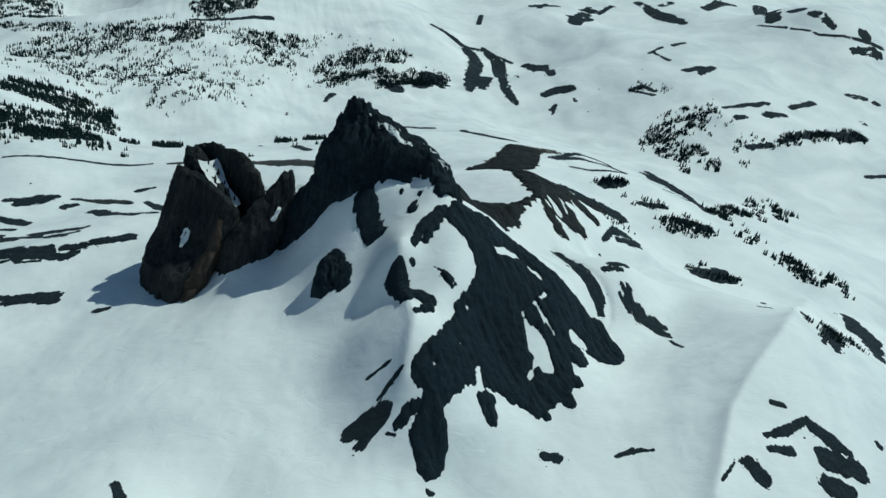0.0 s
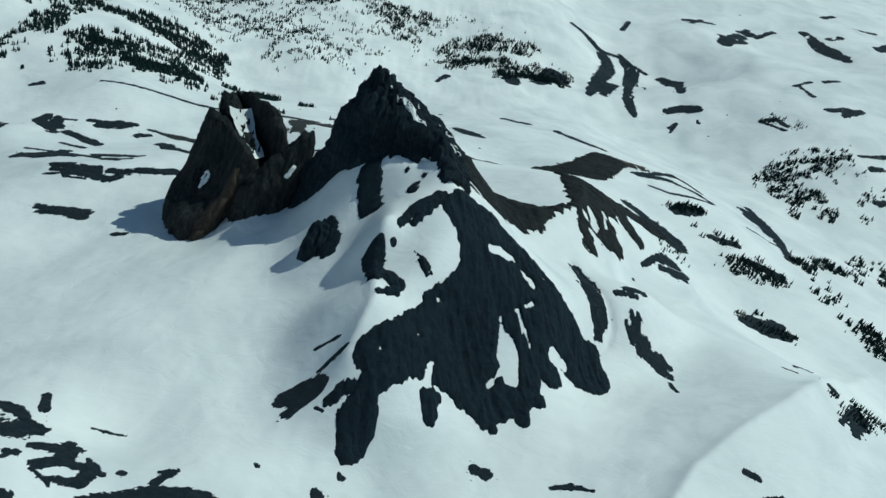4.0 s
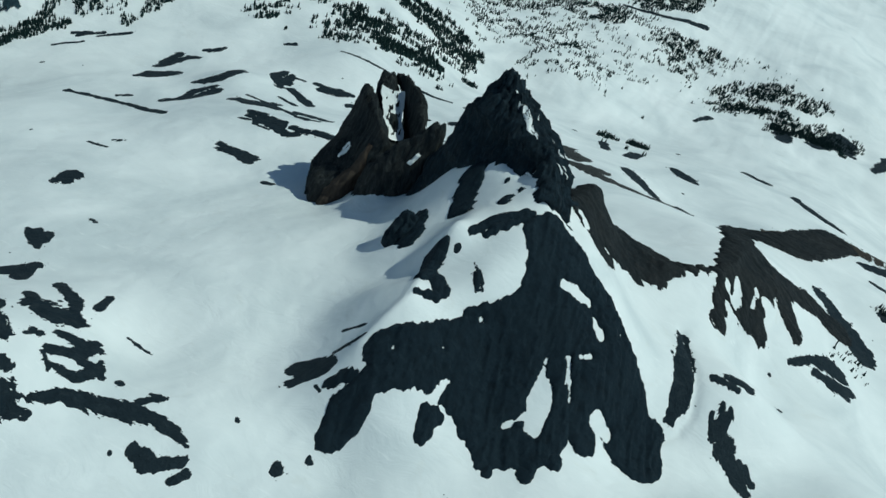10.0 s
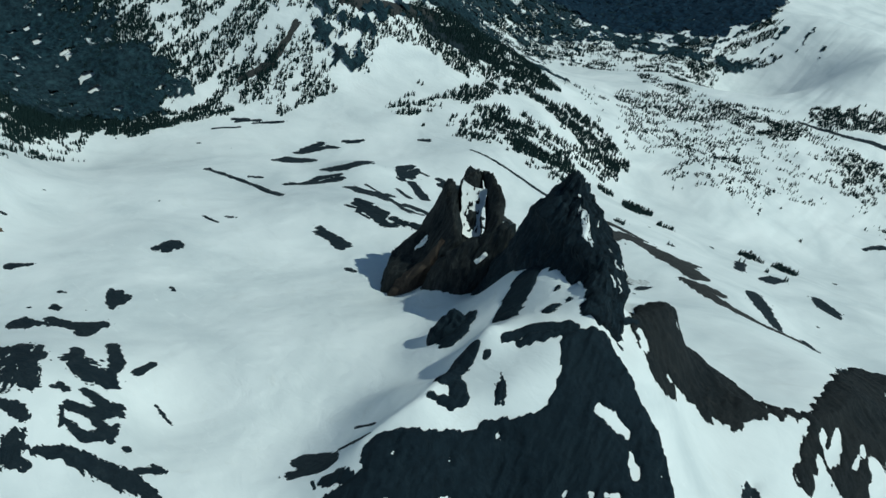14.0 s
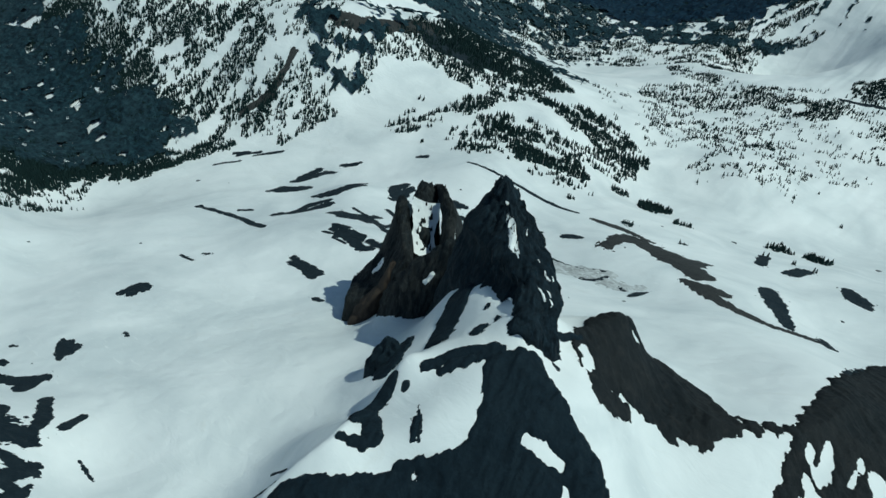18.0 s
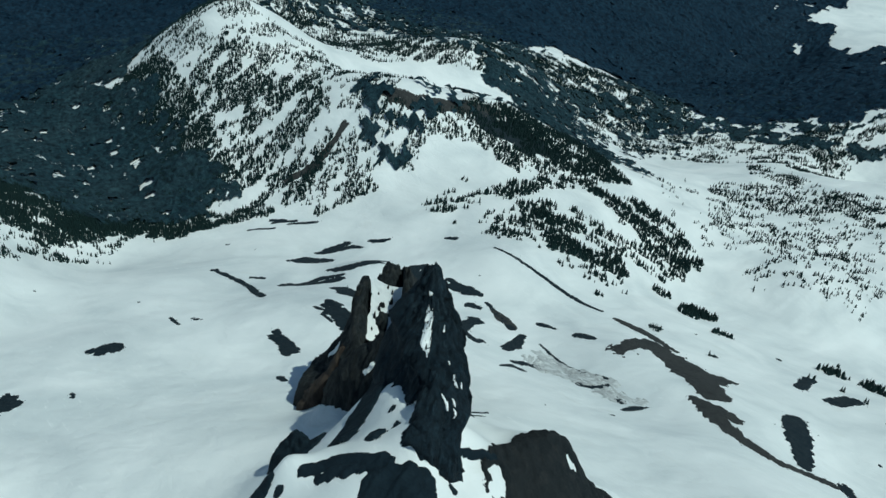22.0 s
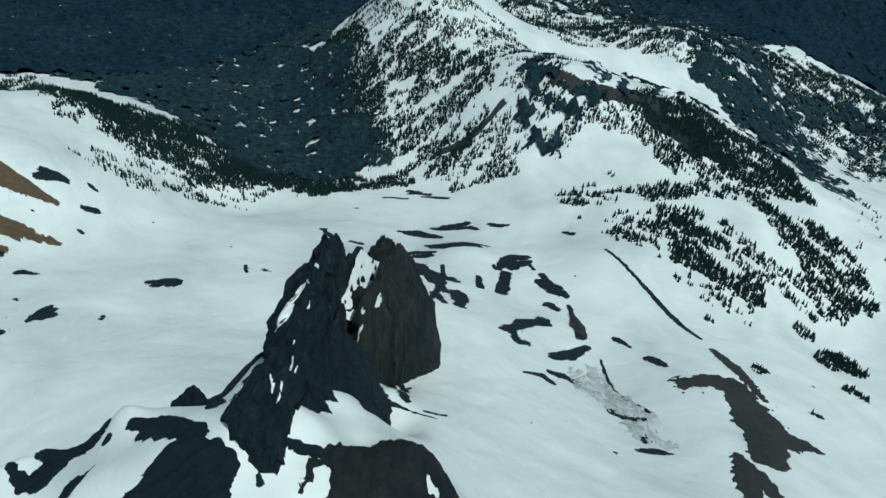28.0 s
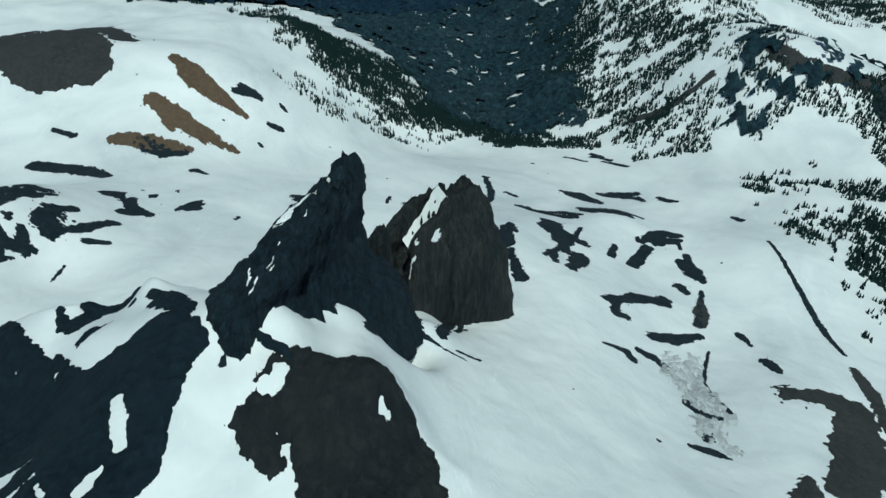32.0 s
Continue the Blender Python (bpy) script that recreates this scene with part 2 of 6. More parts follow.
def land(x, y):
    """Height of the snow surface, the sum of the hills and hollows from the broad ones down."""
    z = 100.0 + 0 * x
    z += bump(x, y, 1500, 4000, 1500, 201.6)
    z += bump(x, y, -3900, 1900, 900, 213.6)
    z += bump(x, y, -3500, -2500, 900, -190.8)
    z += bump(x, y, -3035, -224, 900, -167.9)
    z += bump(x, y, -2813, 2923, 900, 167.1)
    z += bump(x, y, -200, -3000, 900, -98.4)
    z += bump(x, y, 1800, 1430, 900, 115.5)
    z += bump(x, y, -450, 1209, 500, -49.8)
    z += bump(x, y, -4161, 355, 500, -15.5)
    z += bump(x, y, -1168, 2339, 500, 39.6)
    z += bump(x, y, 1300, -800, 500, 89.3)
    z += bump(x, y, 2500, 2500, 500, 58.8)
    z += bump(x, y, 2800, 500, 500, 53.7)
    z += bump(x, y, 116, -48, 500, 213.8)
    z += bump(x, y, -2807, 1785, 300, -27.6)
    z += bump(x, y, -2030, 44, 300, -75.8)
    z += bump(x, y, -2345, 3282, 300, 115.3)
    z += bump(x, y, 0, -1200, 300, 45.0)
    z += bump(x, y, 2500, 3500, 300, 148.7)
    z += bump(x, y, -963, 1711, 300, -139.1)
    z += bump(x, y, 1242, 1765, 180, -74.2)
    z += bump(x, y, -1071, 381, 180, -105.2)
    z += bump(x, y, -657, 1002, 180, 61.2)
    z += bump(x, y, -852, -205, 180, -12.2)
    z += bump(x, y, -1500, -1800, 180, -62.9)
    z += bump(x, y, 300, -650, 180, 59.8)
    z += bump(x, y, 329, 661, 180, 27.0)
    z += bump(x, y, -120, 1475, 180, 42.1)
    z += bump(x, y, 1800, 1430, 180, 153.7)
    z += bump(x, y, 1060, 923, 180, 58.2)
    z += bump(x, y, 637, 1071, 180, -71.9)
    z += bump(x, y, -3917, 1266, 180, -120.0)
    z += bump(x, y, -1135, 158, 180, -38.0)
    z += bump(x, y, -993, -449, 180, 70.2)
    z += bump(x, y, 374, 1413, 180, 18.1)
    z += bump(x, y, -351, 1298, 180, -26.1)
    z += bump(x, y, -319, 2307, 180, 111.4)
    z += bump(x, y, -2700, 3400, 180, 141.9)
    z += bump(x, y, -1388, 1319, 180, 109.9)
    z += bump(x, y, 0, 3300, 180, -60.6)
    z += bump(x, y, 653, 154, 180, -5.9)
    z += bump(x, y, -1148, 580, 180, 112.0)
    z += bump(x, y, 700, -500, 180, 60.6)
    z += bump(x, y, 148, 1621, 180, -20.1)
    z += bump(x, y, -1300, 3000, 180, -179.4)
    z += bump(x, y, -398, 2111, 180, -227.6)
    z += bump(x, y, -1461, 408, 180, -113.1)
    z += bump(x, y, -1283, 405, 180, 18.0)
    z += bump(x, y, -2268, 1096, 180, 159.5)
    z += bump(x, y, -126, 903, 180, -23.4)
    z += bump(x, y, 656, 1884, 180, -15.8)
    z += bump(x, y, -67, 2039, 180, 151.1)
    z += bump(x, y, -3261, 618, 180, -19.4)
    z += bump(x, y, -1548, 2059, 180, 30.2)
    z += bump(x, y, -359, 992, 180, 14.7)
    z += bump(x, y, -568, 2239, 180, 49.9)
    z += bump(x, y, -507, 1794, 180, 10.7)
    z += bump(x, y, 1034, 1838, 180, 47.2)
    z += bump(x, y, -3900, 1900, 180, 68.3)
    z += bump(x, y, 2000, -2500, 180, -44.1)
    z += bump(x, y, -943, 678, 180, 124.3)
    z += bump(x, y, -925, 180, 180, 1.0)
    z += bump(x, y, 500, 4200, 180, 86.2)
    z += bump(x, y, -1300, 3900, 180, 251.6)
    z += bump(x, y, -1502, 599, 180, 263.3)
    z += bump(x, y, -1059, -144, 180, 61.8)
    z += bump(x, y, -1487, -13, 180, -12.9)
    z += bump(x, y, 109, 896, 180, -48.6)
    z += bump(x, y, 69, 767, 110, 17.4)
    z += bump(x, y, -482, -216, 110, 49.4)
    z += bump(x, y, -453, 375, 110, 19.0)
    z += bump(x, y, -350, 197, 110, 54.3)
    z += bump(x, y, -197, 741, 110, -1.1)
    z += bump(x, y, -172, 430, 110, -5.7)
    z += bump(x, y, -302, 91, 110, -54.7)
    z += bump(x, y, -283, 542, 110, 24.6)
    z += bump(x, y, -200, -700, 110, 45.2)
    z += bump(x, y, -340, -179, 110, -13.5)
    z += bump(x, y, 662, 398, 110, -34.8)
    z += bump(x, y, 427, 239, 110, -28.8)
    z += bump(x, y, -867, 45, 110, -49.7)
    z += bump(x, y, -196, -320, 110, 16.6)
    z += bump(x, y, -818, 616, 110, -61.7)
    z += bump(x, y, -430, -63, 110, -8.3)
    z += bump(x, y, 304, -260, 110, 23.4)
    z += bump(x, y, -741, -523, 110, 99.4)
    z += bump(x, y, -599, 335, 110, -33.1)
    z += bump(x, y, 463, 61, 110, -33.2)
    z += bump(x, y, -355, 418, 110, -42.7)
    z += bump(x, y, 410, -135, 110, 35.2)
    z += bump(x, y, -532, 147, 110, 7.8)
    z += bump(x, y, -707, -235, 110, 107.0)
    z += bump(x, y, -596, -203, 110, -80.0)
    z += bump(x, y, -891, 679, 110, 52.7)
    z += bump(x, y, 475, 360, 110, 42.1)
    z += bump(x, y, 218, 170, 70, 48.7)
    z += bump(x, y, -153, 315, 70, -30.2)
    z += bump(x, y, -202, 32, 70, 3.7)
    z += bump(x, y, -262, -326, 70, 56.9)
    z += bump(x, y, 67, -9, 70, 99.4)
    z += bump(x, y, -118, 152, 70, -3.9)
    z += bump(x, y, 311, 124, 70, 25.1)
    z += bump(x, y, 199, 64, 45, 24.3)
    z += bump(x, y, 300, 42, 45, -30.5)
    z += bump(x, y, 64, -227, 45, -15.1)
    z += bump(x, y, -16, -295, 45, -13.5)
    z += bump(x, y, 137, 3, 45, -22.6)
    z += bump(x, y, -61, -276, 45, 7.4)
    z += bump(x, y, 7, -202, 45, 46.2)
    z += bump(x, y, -168, -251, 45, -27.9)
    z += bump(x, y, 101, -263, 45, 0.4)
    z += bump(x, y, 22, -135, 45, 16.9)
    z += bump(x, y, 297, -85, 45, -70.7)
    z += bump(x, y, 276, -56, 45, 69.0)
    z += bump(x, y, 140, -166, 45, 2.7)
    z += bump(x, y, 152, -77, 45, 23.3)
    z += bump(x, y, 261, 80, 45, 11.4)
    z += bump(x, y, -57, -215, 45, -32.1)
    z += bump(x, y, 170, -273, 45, -5.2)
    z += bump(x, y, 220, -142, 45, -24.3)
    z += bump(x, y, -23, 11, 32, 67.2)
    z += bump(x, y, -170, 12, 22, -5.0)
    z += bump(x, y, -18, -118, 22, -4.6)
    z += bump(x, y, 45, -120, 22, 17.0)
    z += bump(x, y, 24, -67, 22, 16.8)
    z += bump(x, y, -22, -148, 22, 18.3)
    z += bump(x, y, -125, 36, 22, 22.9)
    z += bump(x, y, -48, -60, 22, 15.6)
    z += bump(x, y, 87, 5, 22, -12.9)
    z += bump(x, y, -27, 67, 17, -47.9)
    z += bump(x, y, 60, -100, 17, 6.3)
    z += bump(x, y, 96, 45, 17, 9.0)
    z += bump(x, y, -5, -95, 13, 23.6)
    z += bump(x, y, -55, 54, 13, 29.2)
    z += bump(x, y, -27, -24, 13, 6.1)
    z += bump(x, y, -116, 107, 13, -6.5)
    z += bump(x, y, 72, 21, 13, -3.9)
    z += bump(x, y, 0, -68, 13, 9.4)
    z += bump(x, y, 78, 64, 13, 29.5)
    z += bump(x, y, -69, 92, 13, 10.5)
    z += bump(x, y, -53, 82, 13, 5.3)
    z += bump(x, y, -105, 85, 13, 8.0)
    z += bump(x, y, 54, -76, 13, 4.8)
    z += bump(x, y, -20, 20, 13, -27.4)
    z += bump(x, y, 80, -31, 13, -10.0)
    z += bump(x, y, 9, -105, 39, 7.4)
    z += bump(x, y, 27, -112, 24, 1.9)
    z += bump(x, y, 58, -124, 37, -8.3)
    z += bump(x, y, 92, -87, 33, 13.1)
    z += bump(x, y, 120, -74, 23, -12.4)
    z += bump(x, y, -10, -176, 49, -2.1)
    z += bump(x, y, 2, -158, 39, -0.9)
    z += bump(x, y, 140, -92, 20, -5.9)
    z += bump(x, y, 138, -119, 36, 13.2)
    z += bump(x, y, 209, -85, 52, -2.4)
    z += bump(x, y, 222, 117, 105, -38.5)
    z += bump(x, y, -56, -45, 30, -4.8)
    z += bump(x, y, 76, 39, 17, 3.1)
    z += bump(x, y, -46, -231, 45, 11.2)
    z += bump(x, y, 0, -277, 18, 5.3)
    z += bump(x, y, -61, -276, 35, -1.6)
    z += bump(x, y, 174, 403, 60, -15.9)
    z += bump(x, y, 69, 737, 130, -6.3)
    z += bump(x, y, 144, 894, 211, 6.5)
    z += bump(x, y, -460, 388, 73, -8.6)
    z += bump(x, y, -531, 303, 45, 4.6)
    z += bump(x, y, -639, 348, 100, -8.9)
    z += bump(x, y, -428, -65, 100, 9.7)
    z += bump(x, y, -340, -127, 73, -4.3)
    z += bump(x, y, -167, -251, 79, 5.1)
    z += bump(x, y, -345, -177, 45, 10.4)
    z += bump(x, y, -480, 58, 95, -16.4)
    z += bump(x, y, 19, 408, 68, 7.2)
    z += bump(x, y, 106, 423, 66, 2.7)
    z += bump(x, y, -89, 338, 59, -2.6)
    z += bump(x, y, -18, 324, 54, -9.9)
    z += bump(x, y, -173, 430, 47, 3.3)
    z += bump(x, y, 219, 207, 143, 21.9)
    z += bump(x, y, -136, 731, 100, 1.1)
    z += bump(x, y, -187, 716, 100, 14.7)
    z += bump(x, y, -272, 606, 88, -14.7)
    z += bump(x, y, -485, 588, 100, -16.7)
    z += bump(x, y, -493, 656, 100, 20.3)
    z += bump(x, y, -279, 808, 100, -15.2)
    z += bump(x, y, -915, 368, 121, 3.4)
    z += bump(x, y, -844, 204, 185, -27.0)
    z += bump(x, y, -521, 164, 85, -11.4)
    z += bump(x, y, -144, 1023, 100, 41.5)
    z += bump(x, y, -254, 1097, 100, 21.9)
    z += bump(x, y, -262, 389, 72, -7.2)
    z += bump(x, y, -220, 791, 100, -16.7)
    z += bump(x, y, -550, 164, 91, -10.2)
    z += bump(x, y, -1814, 1472, 330, -35.0)
    z += bump(x, y, -1246, 2209, 115, -19.8)
    z += bump(x, y, -1132, 174, 131, 2.1)
    z += bump(x, y, -1687, 660, 330, 55.2)
    z += bump(x, y, -578, 815, 135, 18.3)
    z += bump(x, y, -285, 620, 96, -7.5)
    z += bump(x, y, -240, 990, 100, -30.2)
    z += bump(x, y, 23, 640, 102, -5.5)
    z += bump(x, y, -620, 310, 66, 11.8)
    z += bump(x, y, -1397, 2176, 115, -25.1)
    z += bump(x, y, -238, 296, 72, 12.0)
    z += bump(x, y, -368, 423, 73, 3.4)
    z += bump(x, y, -188, 373, 56, -6.9)
    z += bump(x, y, -16, 307, 59, -7.7)
    z += bump(x, y, -16, 509, 101, -5.3)
    z += bump(x, y, -112, 414, 59, 13.5)
    z += bump(x, y, -335, 261, 77, -31.5)
    z += bump(x, y, -388, 310, 79, -6.8)
    z += bump(x, y, -147, 258, 73, 4.6)
    z += bump(x, y, -397, 515, 85, 37.8)
    z += bump(x, y, 76, -28, 22, 7.9)
    z += bump(x, y, 75, 12, 22, 8.3)
    z += bump(x, y, 54, 33, 13, -18.9)
    z += bump(x, y, 50, -73, 33, -1.1)
    z += bump(x, y, 91, 64, 28, 2.9)
    z += bump(x, y, -584, -185, 82, 10.0)
    z += bump(x, y, -678, -242, 100, 34.9)
    z += bump(x, y, -688, -147, 100, -46.4)
    z += bump(x, y, -479, -219, 82, 1.0)
    z += bump(x, y, -1211, 191, 140, -18.5)
    z += bump(x, y, -838, 745, 100, 16.3)
    z += bump(x, y, -267, 750, 100, 5.0)
    z += bump(x, y, -160, 571, 100, -2.3)
    z += bump(x, y, -628, 581, 107, 22.6)
    z += bump(x, y, 442, 428, 76, -19.9)
    z += bump(x, y, 589, 1612, 167, -38.2)
    z += bump(x, y, 791, 1514, 146, -102.9)
    z += bump(x, y, 356, 1288, 136, -19.2)
    z += bump(x, y, 280, -83, 43, -2.8)
    z += bump(x, y, -78, -314, 48, -1.3)
    z += bump(x, y, -17, -294, 31, 1.3)
    z += bump(x, y, 100, -263, 72, 3.0)
    z += bump(x, y, 159, -186, 71, -7.3)
    z += bump(x, y, 6, -259, 31, -20.3)
    z += bump(x, y, 281, -104, 44, 4.4)
    z += bump(x, y, 223, -93, 43, -5.3)
    z += bump(x, y, 411, 204, 144, 15.8)
    z += bump(x, y, 453, 326, 96, -12.1)
    z += bump(x, y, 443, -104, 123, 11.2)
    z += bump(x, y, 686, 1350, 125, -26.4)
    z += bump(x, y, 790, 1183, 147, 3.1)
    z += bump(x, y, 771, 1332, 112, 36.0)
    z += bump(x, y, 496, 1355, 100, -44.9)
    z += bump(x, y, 561, 1239, 125, 14.7)
    z += bump(x, y, 1039, 2051, 231, -37.0)
    z += bump(x, y, 1070, 1768, 282, 2.9)
    z += bump(x, y, -507, 337, 45, 22.1)
    z += bump(x, y, -339, 89, 108, 3.5)
    z += bump(x, y, -510, 279, 45, -13.8)
    z += bump(x, y, 525, 1806, 214, 34.6)
    z += bump(x, y, -443, -216, 79, -13.5)
    z += bump(x, y, -266, -281, 60, -11.2)
    z += bump(x, y, -300, -216, 55, -12.2)
    z += bump(x, y, -39, -46, 23, 3.5)
    z += bump(x, y, 46, -22, 14, 25.4)
    z += bump(x, y, 193, 481, 78, -8.5)
    z += bump(x, y, -175, 1001, 100, 9.9)
    z += bump(x, y, -48, 72, 53, 11.6)
    z += bump(x, y, -147, 164, 101, 1.2)
    z += bump(x, y, -1351, 659, 205, -64.1)
    z += bump(x, y, -1151, 520, 121, -18.0)
    z += bump(x, y, -1228, 377, 109, 33.5)
    z += bump(x, y, -840, 814, 100, 0.9)
    z += bump(x, y, -865, 967, 116, 32.9)
    z += bump(x, y, -867, 523, 121, -19.2)
    z += bump(x, y, -997, 412, 100, -15.7)
    z += bump(x, y, -1449, 1225, 330, 16.3)
    z += bump(x, y, -1084, 1459, 325, -31.5)
    z += bump(x, y, -1560, 2146, 199, -133.1)
    z += bump(x, y, -1092, 529, 113, 9.3)
    z += bump(x, y, -905, 661, 107, -2.8)
    z += bump(x, y, -1284, 394, 137, -7.1)
    z += bump(x, y, -1086, 343, 109, 44.3)
    z += bump(x, y, -838, 942, 100, 25.7)
    z += bump(x, y, -979, -209, 223, 30.8)
    z += bump(x, y, -985, -96, 226, -6.8)
    z += bump(x, y, -1296, 2119, 100, 10.2)
    z += bump(x, y, -1347, 2530, 268, -177.9)
    z += bump(x, y, -905, 2180, 296, -99.4)
    z += bump(x, y, -406, 864, 119, 10.3)
    z += bump(x, y, -857, 1384, 312, 27.9)
    z += bump(x, y, -355, 1280, 106, 14.3)
    z += bump(x, y, 888, 784, 308, -62.5)
    z += bump(x, y, 687, 378, 179, 51.9)
    z += bump(x, y, 1267, 1308, 330, 46.9)
    z += bump(x, y, -449, 663, 100, 11.2)
    z += bump(x, y, -378, 1315, 128, -5.2)
    z += bump(x, y, -390, 695, 100, 3.1)
    z += bump(x, y, 33, 1408, 258, -20.6)
    z += bump(x, y, 180, 1334, 136, -35.8)
    z += bump(x, y, 424, 1462, 140, 12.5)
    z += bump(x, y, 556, 890, 261, 19.5)
    z += bump(x, y, 735, 2000, 231, -76.2)
    z += bump(x, y, 502, 471, 114, 2.6)
    z += bump(x, y, 47, 21, 13, -1.2)
    z += bump(x, y, 39, 15, 13, 5.1)
    z += bump(x, y, 28, 27, 14, -7.2)
    z += bump(x, y, 56, 48, 16, 13.1)
    z += bump(x, y, 62, -17, 13, -15.2)
    z += bump(x, y, 0, 20, 21, -18.8)
    z += bump(x, y, -20, 20, 25, 2.2)
    z += bump(x, y, 28, 8, 14, -9.8)
    z += bump(x, y, -7, -12, 14, 6.8)
    z += bump(x, y, 10, -20, 14, 11.7)
    z += bump(x, y, -4, -29, 13, -3.6)
    z += bump(x, y, -25, -18, 17, -6.8)
    z += bump(x, y, 30, -33, 17, -0.8)
    z += bump(x, y, 80, 57, 13, -15.0)
    z += crest(x, y, [(-2, -94), (-5, -114), (-1, -163), (-8, -183), (-14, -203)], 14, 40, 10)
    z += crest(x, y, [(167, 54), (188, 64), (217, 87), (228, 115), (233, 152)], 9, 55, 10)
    z += crest(x, y, [(67, 27), (75, 47), (95, 108), (143, 61), (167, 54)], 8, 16, 22)
    z += crest(x, y, [(604, 25), (357, -183), (303, -223), (257, -261), (230, -298), (204, -331)], 14, 45, 16)
    z += crest(x, y, [(-378, 180), (-334, 185), (-270, 182)], 7, 25, 8)
    z += crest(x, y, [(205, 8), (218, -34), (230, -64), (235, -83), (231, -98), (220, -110)], -4, 3, 3)
    rim = np.clip((np.hypot(x + 150, y - 300) - 3300) / 1200, 0, 1)
    z += rim * rim * (340 + 180 * fbm(x / 700, y / 700, 21, 4))
    far = np.clip((np.hypot(x, y) - 350) / 900, 0, 1)
    z += 1.3 * fbm(x / 38, y / 30, 3, 4) + 0.5 * fbm(x / 9, y / 9, 5, 3)
    z += far * (9 * fbm(x / 130, y / 130, 9, 5) + 5 * fbm(x / 45, y / 45, 12, 3))
    return z


def steps():
    """Grid lines, close together round the summit and wider out to the horizon."""
    out, s = list(np.arange(0, 330, 3.0)), 3.0
    while out[-1] < 4700:
        s = min(s * 1.024, 60.0)
        out.append(out[-1] + s)
    return np.array([-v for v in out[:0:-1]] + out)


GX = steps() - 20
GY = steps() - 20
GZ = land(*np.meshgrid(GX, GY, indexing="ij"))


def ground_at(x, y):
    """Height of the built ground sheet."""
    i = np.clip(np.searchsorted(GX, x) - 1, 0, len(GX) - 2)
    j = np.clip(np.searchsorted(GY, y) - 1, 0, len(GY) - 2)
    u, v = (x - GX[i]) / (GX[i + 1] - GX[i]), (y - GY[j]) / (GY[j + 1] - GY[j])
    return (GZ[i, j] * (1 - u) + GZ[i + 1, j] * u) * (1 - v) + (GZ[i, j + 1] * (1 - u) + GZ[i + 1, j + 1] * u) * v


def mesh_object(name, verts, faces, material, parent=None, smooth=True):
    me = bpy.data.meshes.new(name)
    me.from_pydata(np.asarray(verts).tolist(), [], faces if isinstance(faces, list) else faces.tolist())
    me.polygons.foreach_set("use_smooth", [smooth] * len(me.polygons))
    me.materials.append(material)
    me.update()
    ob = new(name, me)
    ob.parent = parent
    return ob


def grid_faces(n, m):
    i = np.arange(n * m).reshape(n, m)
    return np.stack([i[:-1, :-1], i[1:, :-1], i[1:, 1:], i[:-1, 1:]], -1).reshape(-1, 4)


X, Y = np.meshgrid(GX, GY, indexing="ij")
ground = mesh_object("ground", np.stack([X, Y, GZ], -1).reshape(-1, 3), grid_faces(len(GX), len(GY)), SNOW)
tagged(ground, "old white snow sheet over rolling mountain land", "snow", kind="structure")


# ---------------------------------------------------------------- bare rock and scree that the snow has left
def capsules(x, y, chains):
    """Signed distance to chains of discs (x, y, radius); negative inside."""
    best = np.full(np.shape(x), 1e9)
    for chain in chains:
        links = list(zip(chain[:-1], chain[1:])) or [(chain[0], chain[0])]
        for (ax, ay, ar), (bx, by, br) in links:
            dx, dy = bx - ax, by - ay
            k = np.clip(((x - ax) * dx + (y - ay) * dy) / (dx * dx + dy * dy + 1e-9), 0, 1)
            best = np.minimum(best, np.hypot(x - ax - k * dx, y - ay - k * dy) - (ar + k * (br - ar)))
    return best


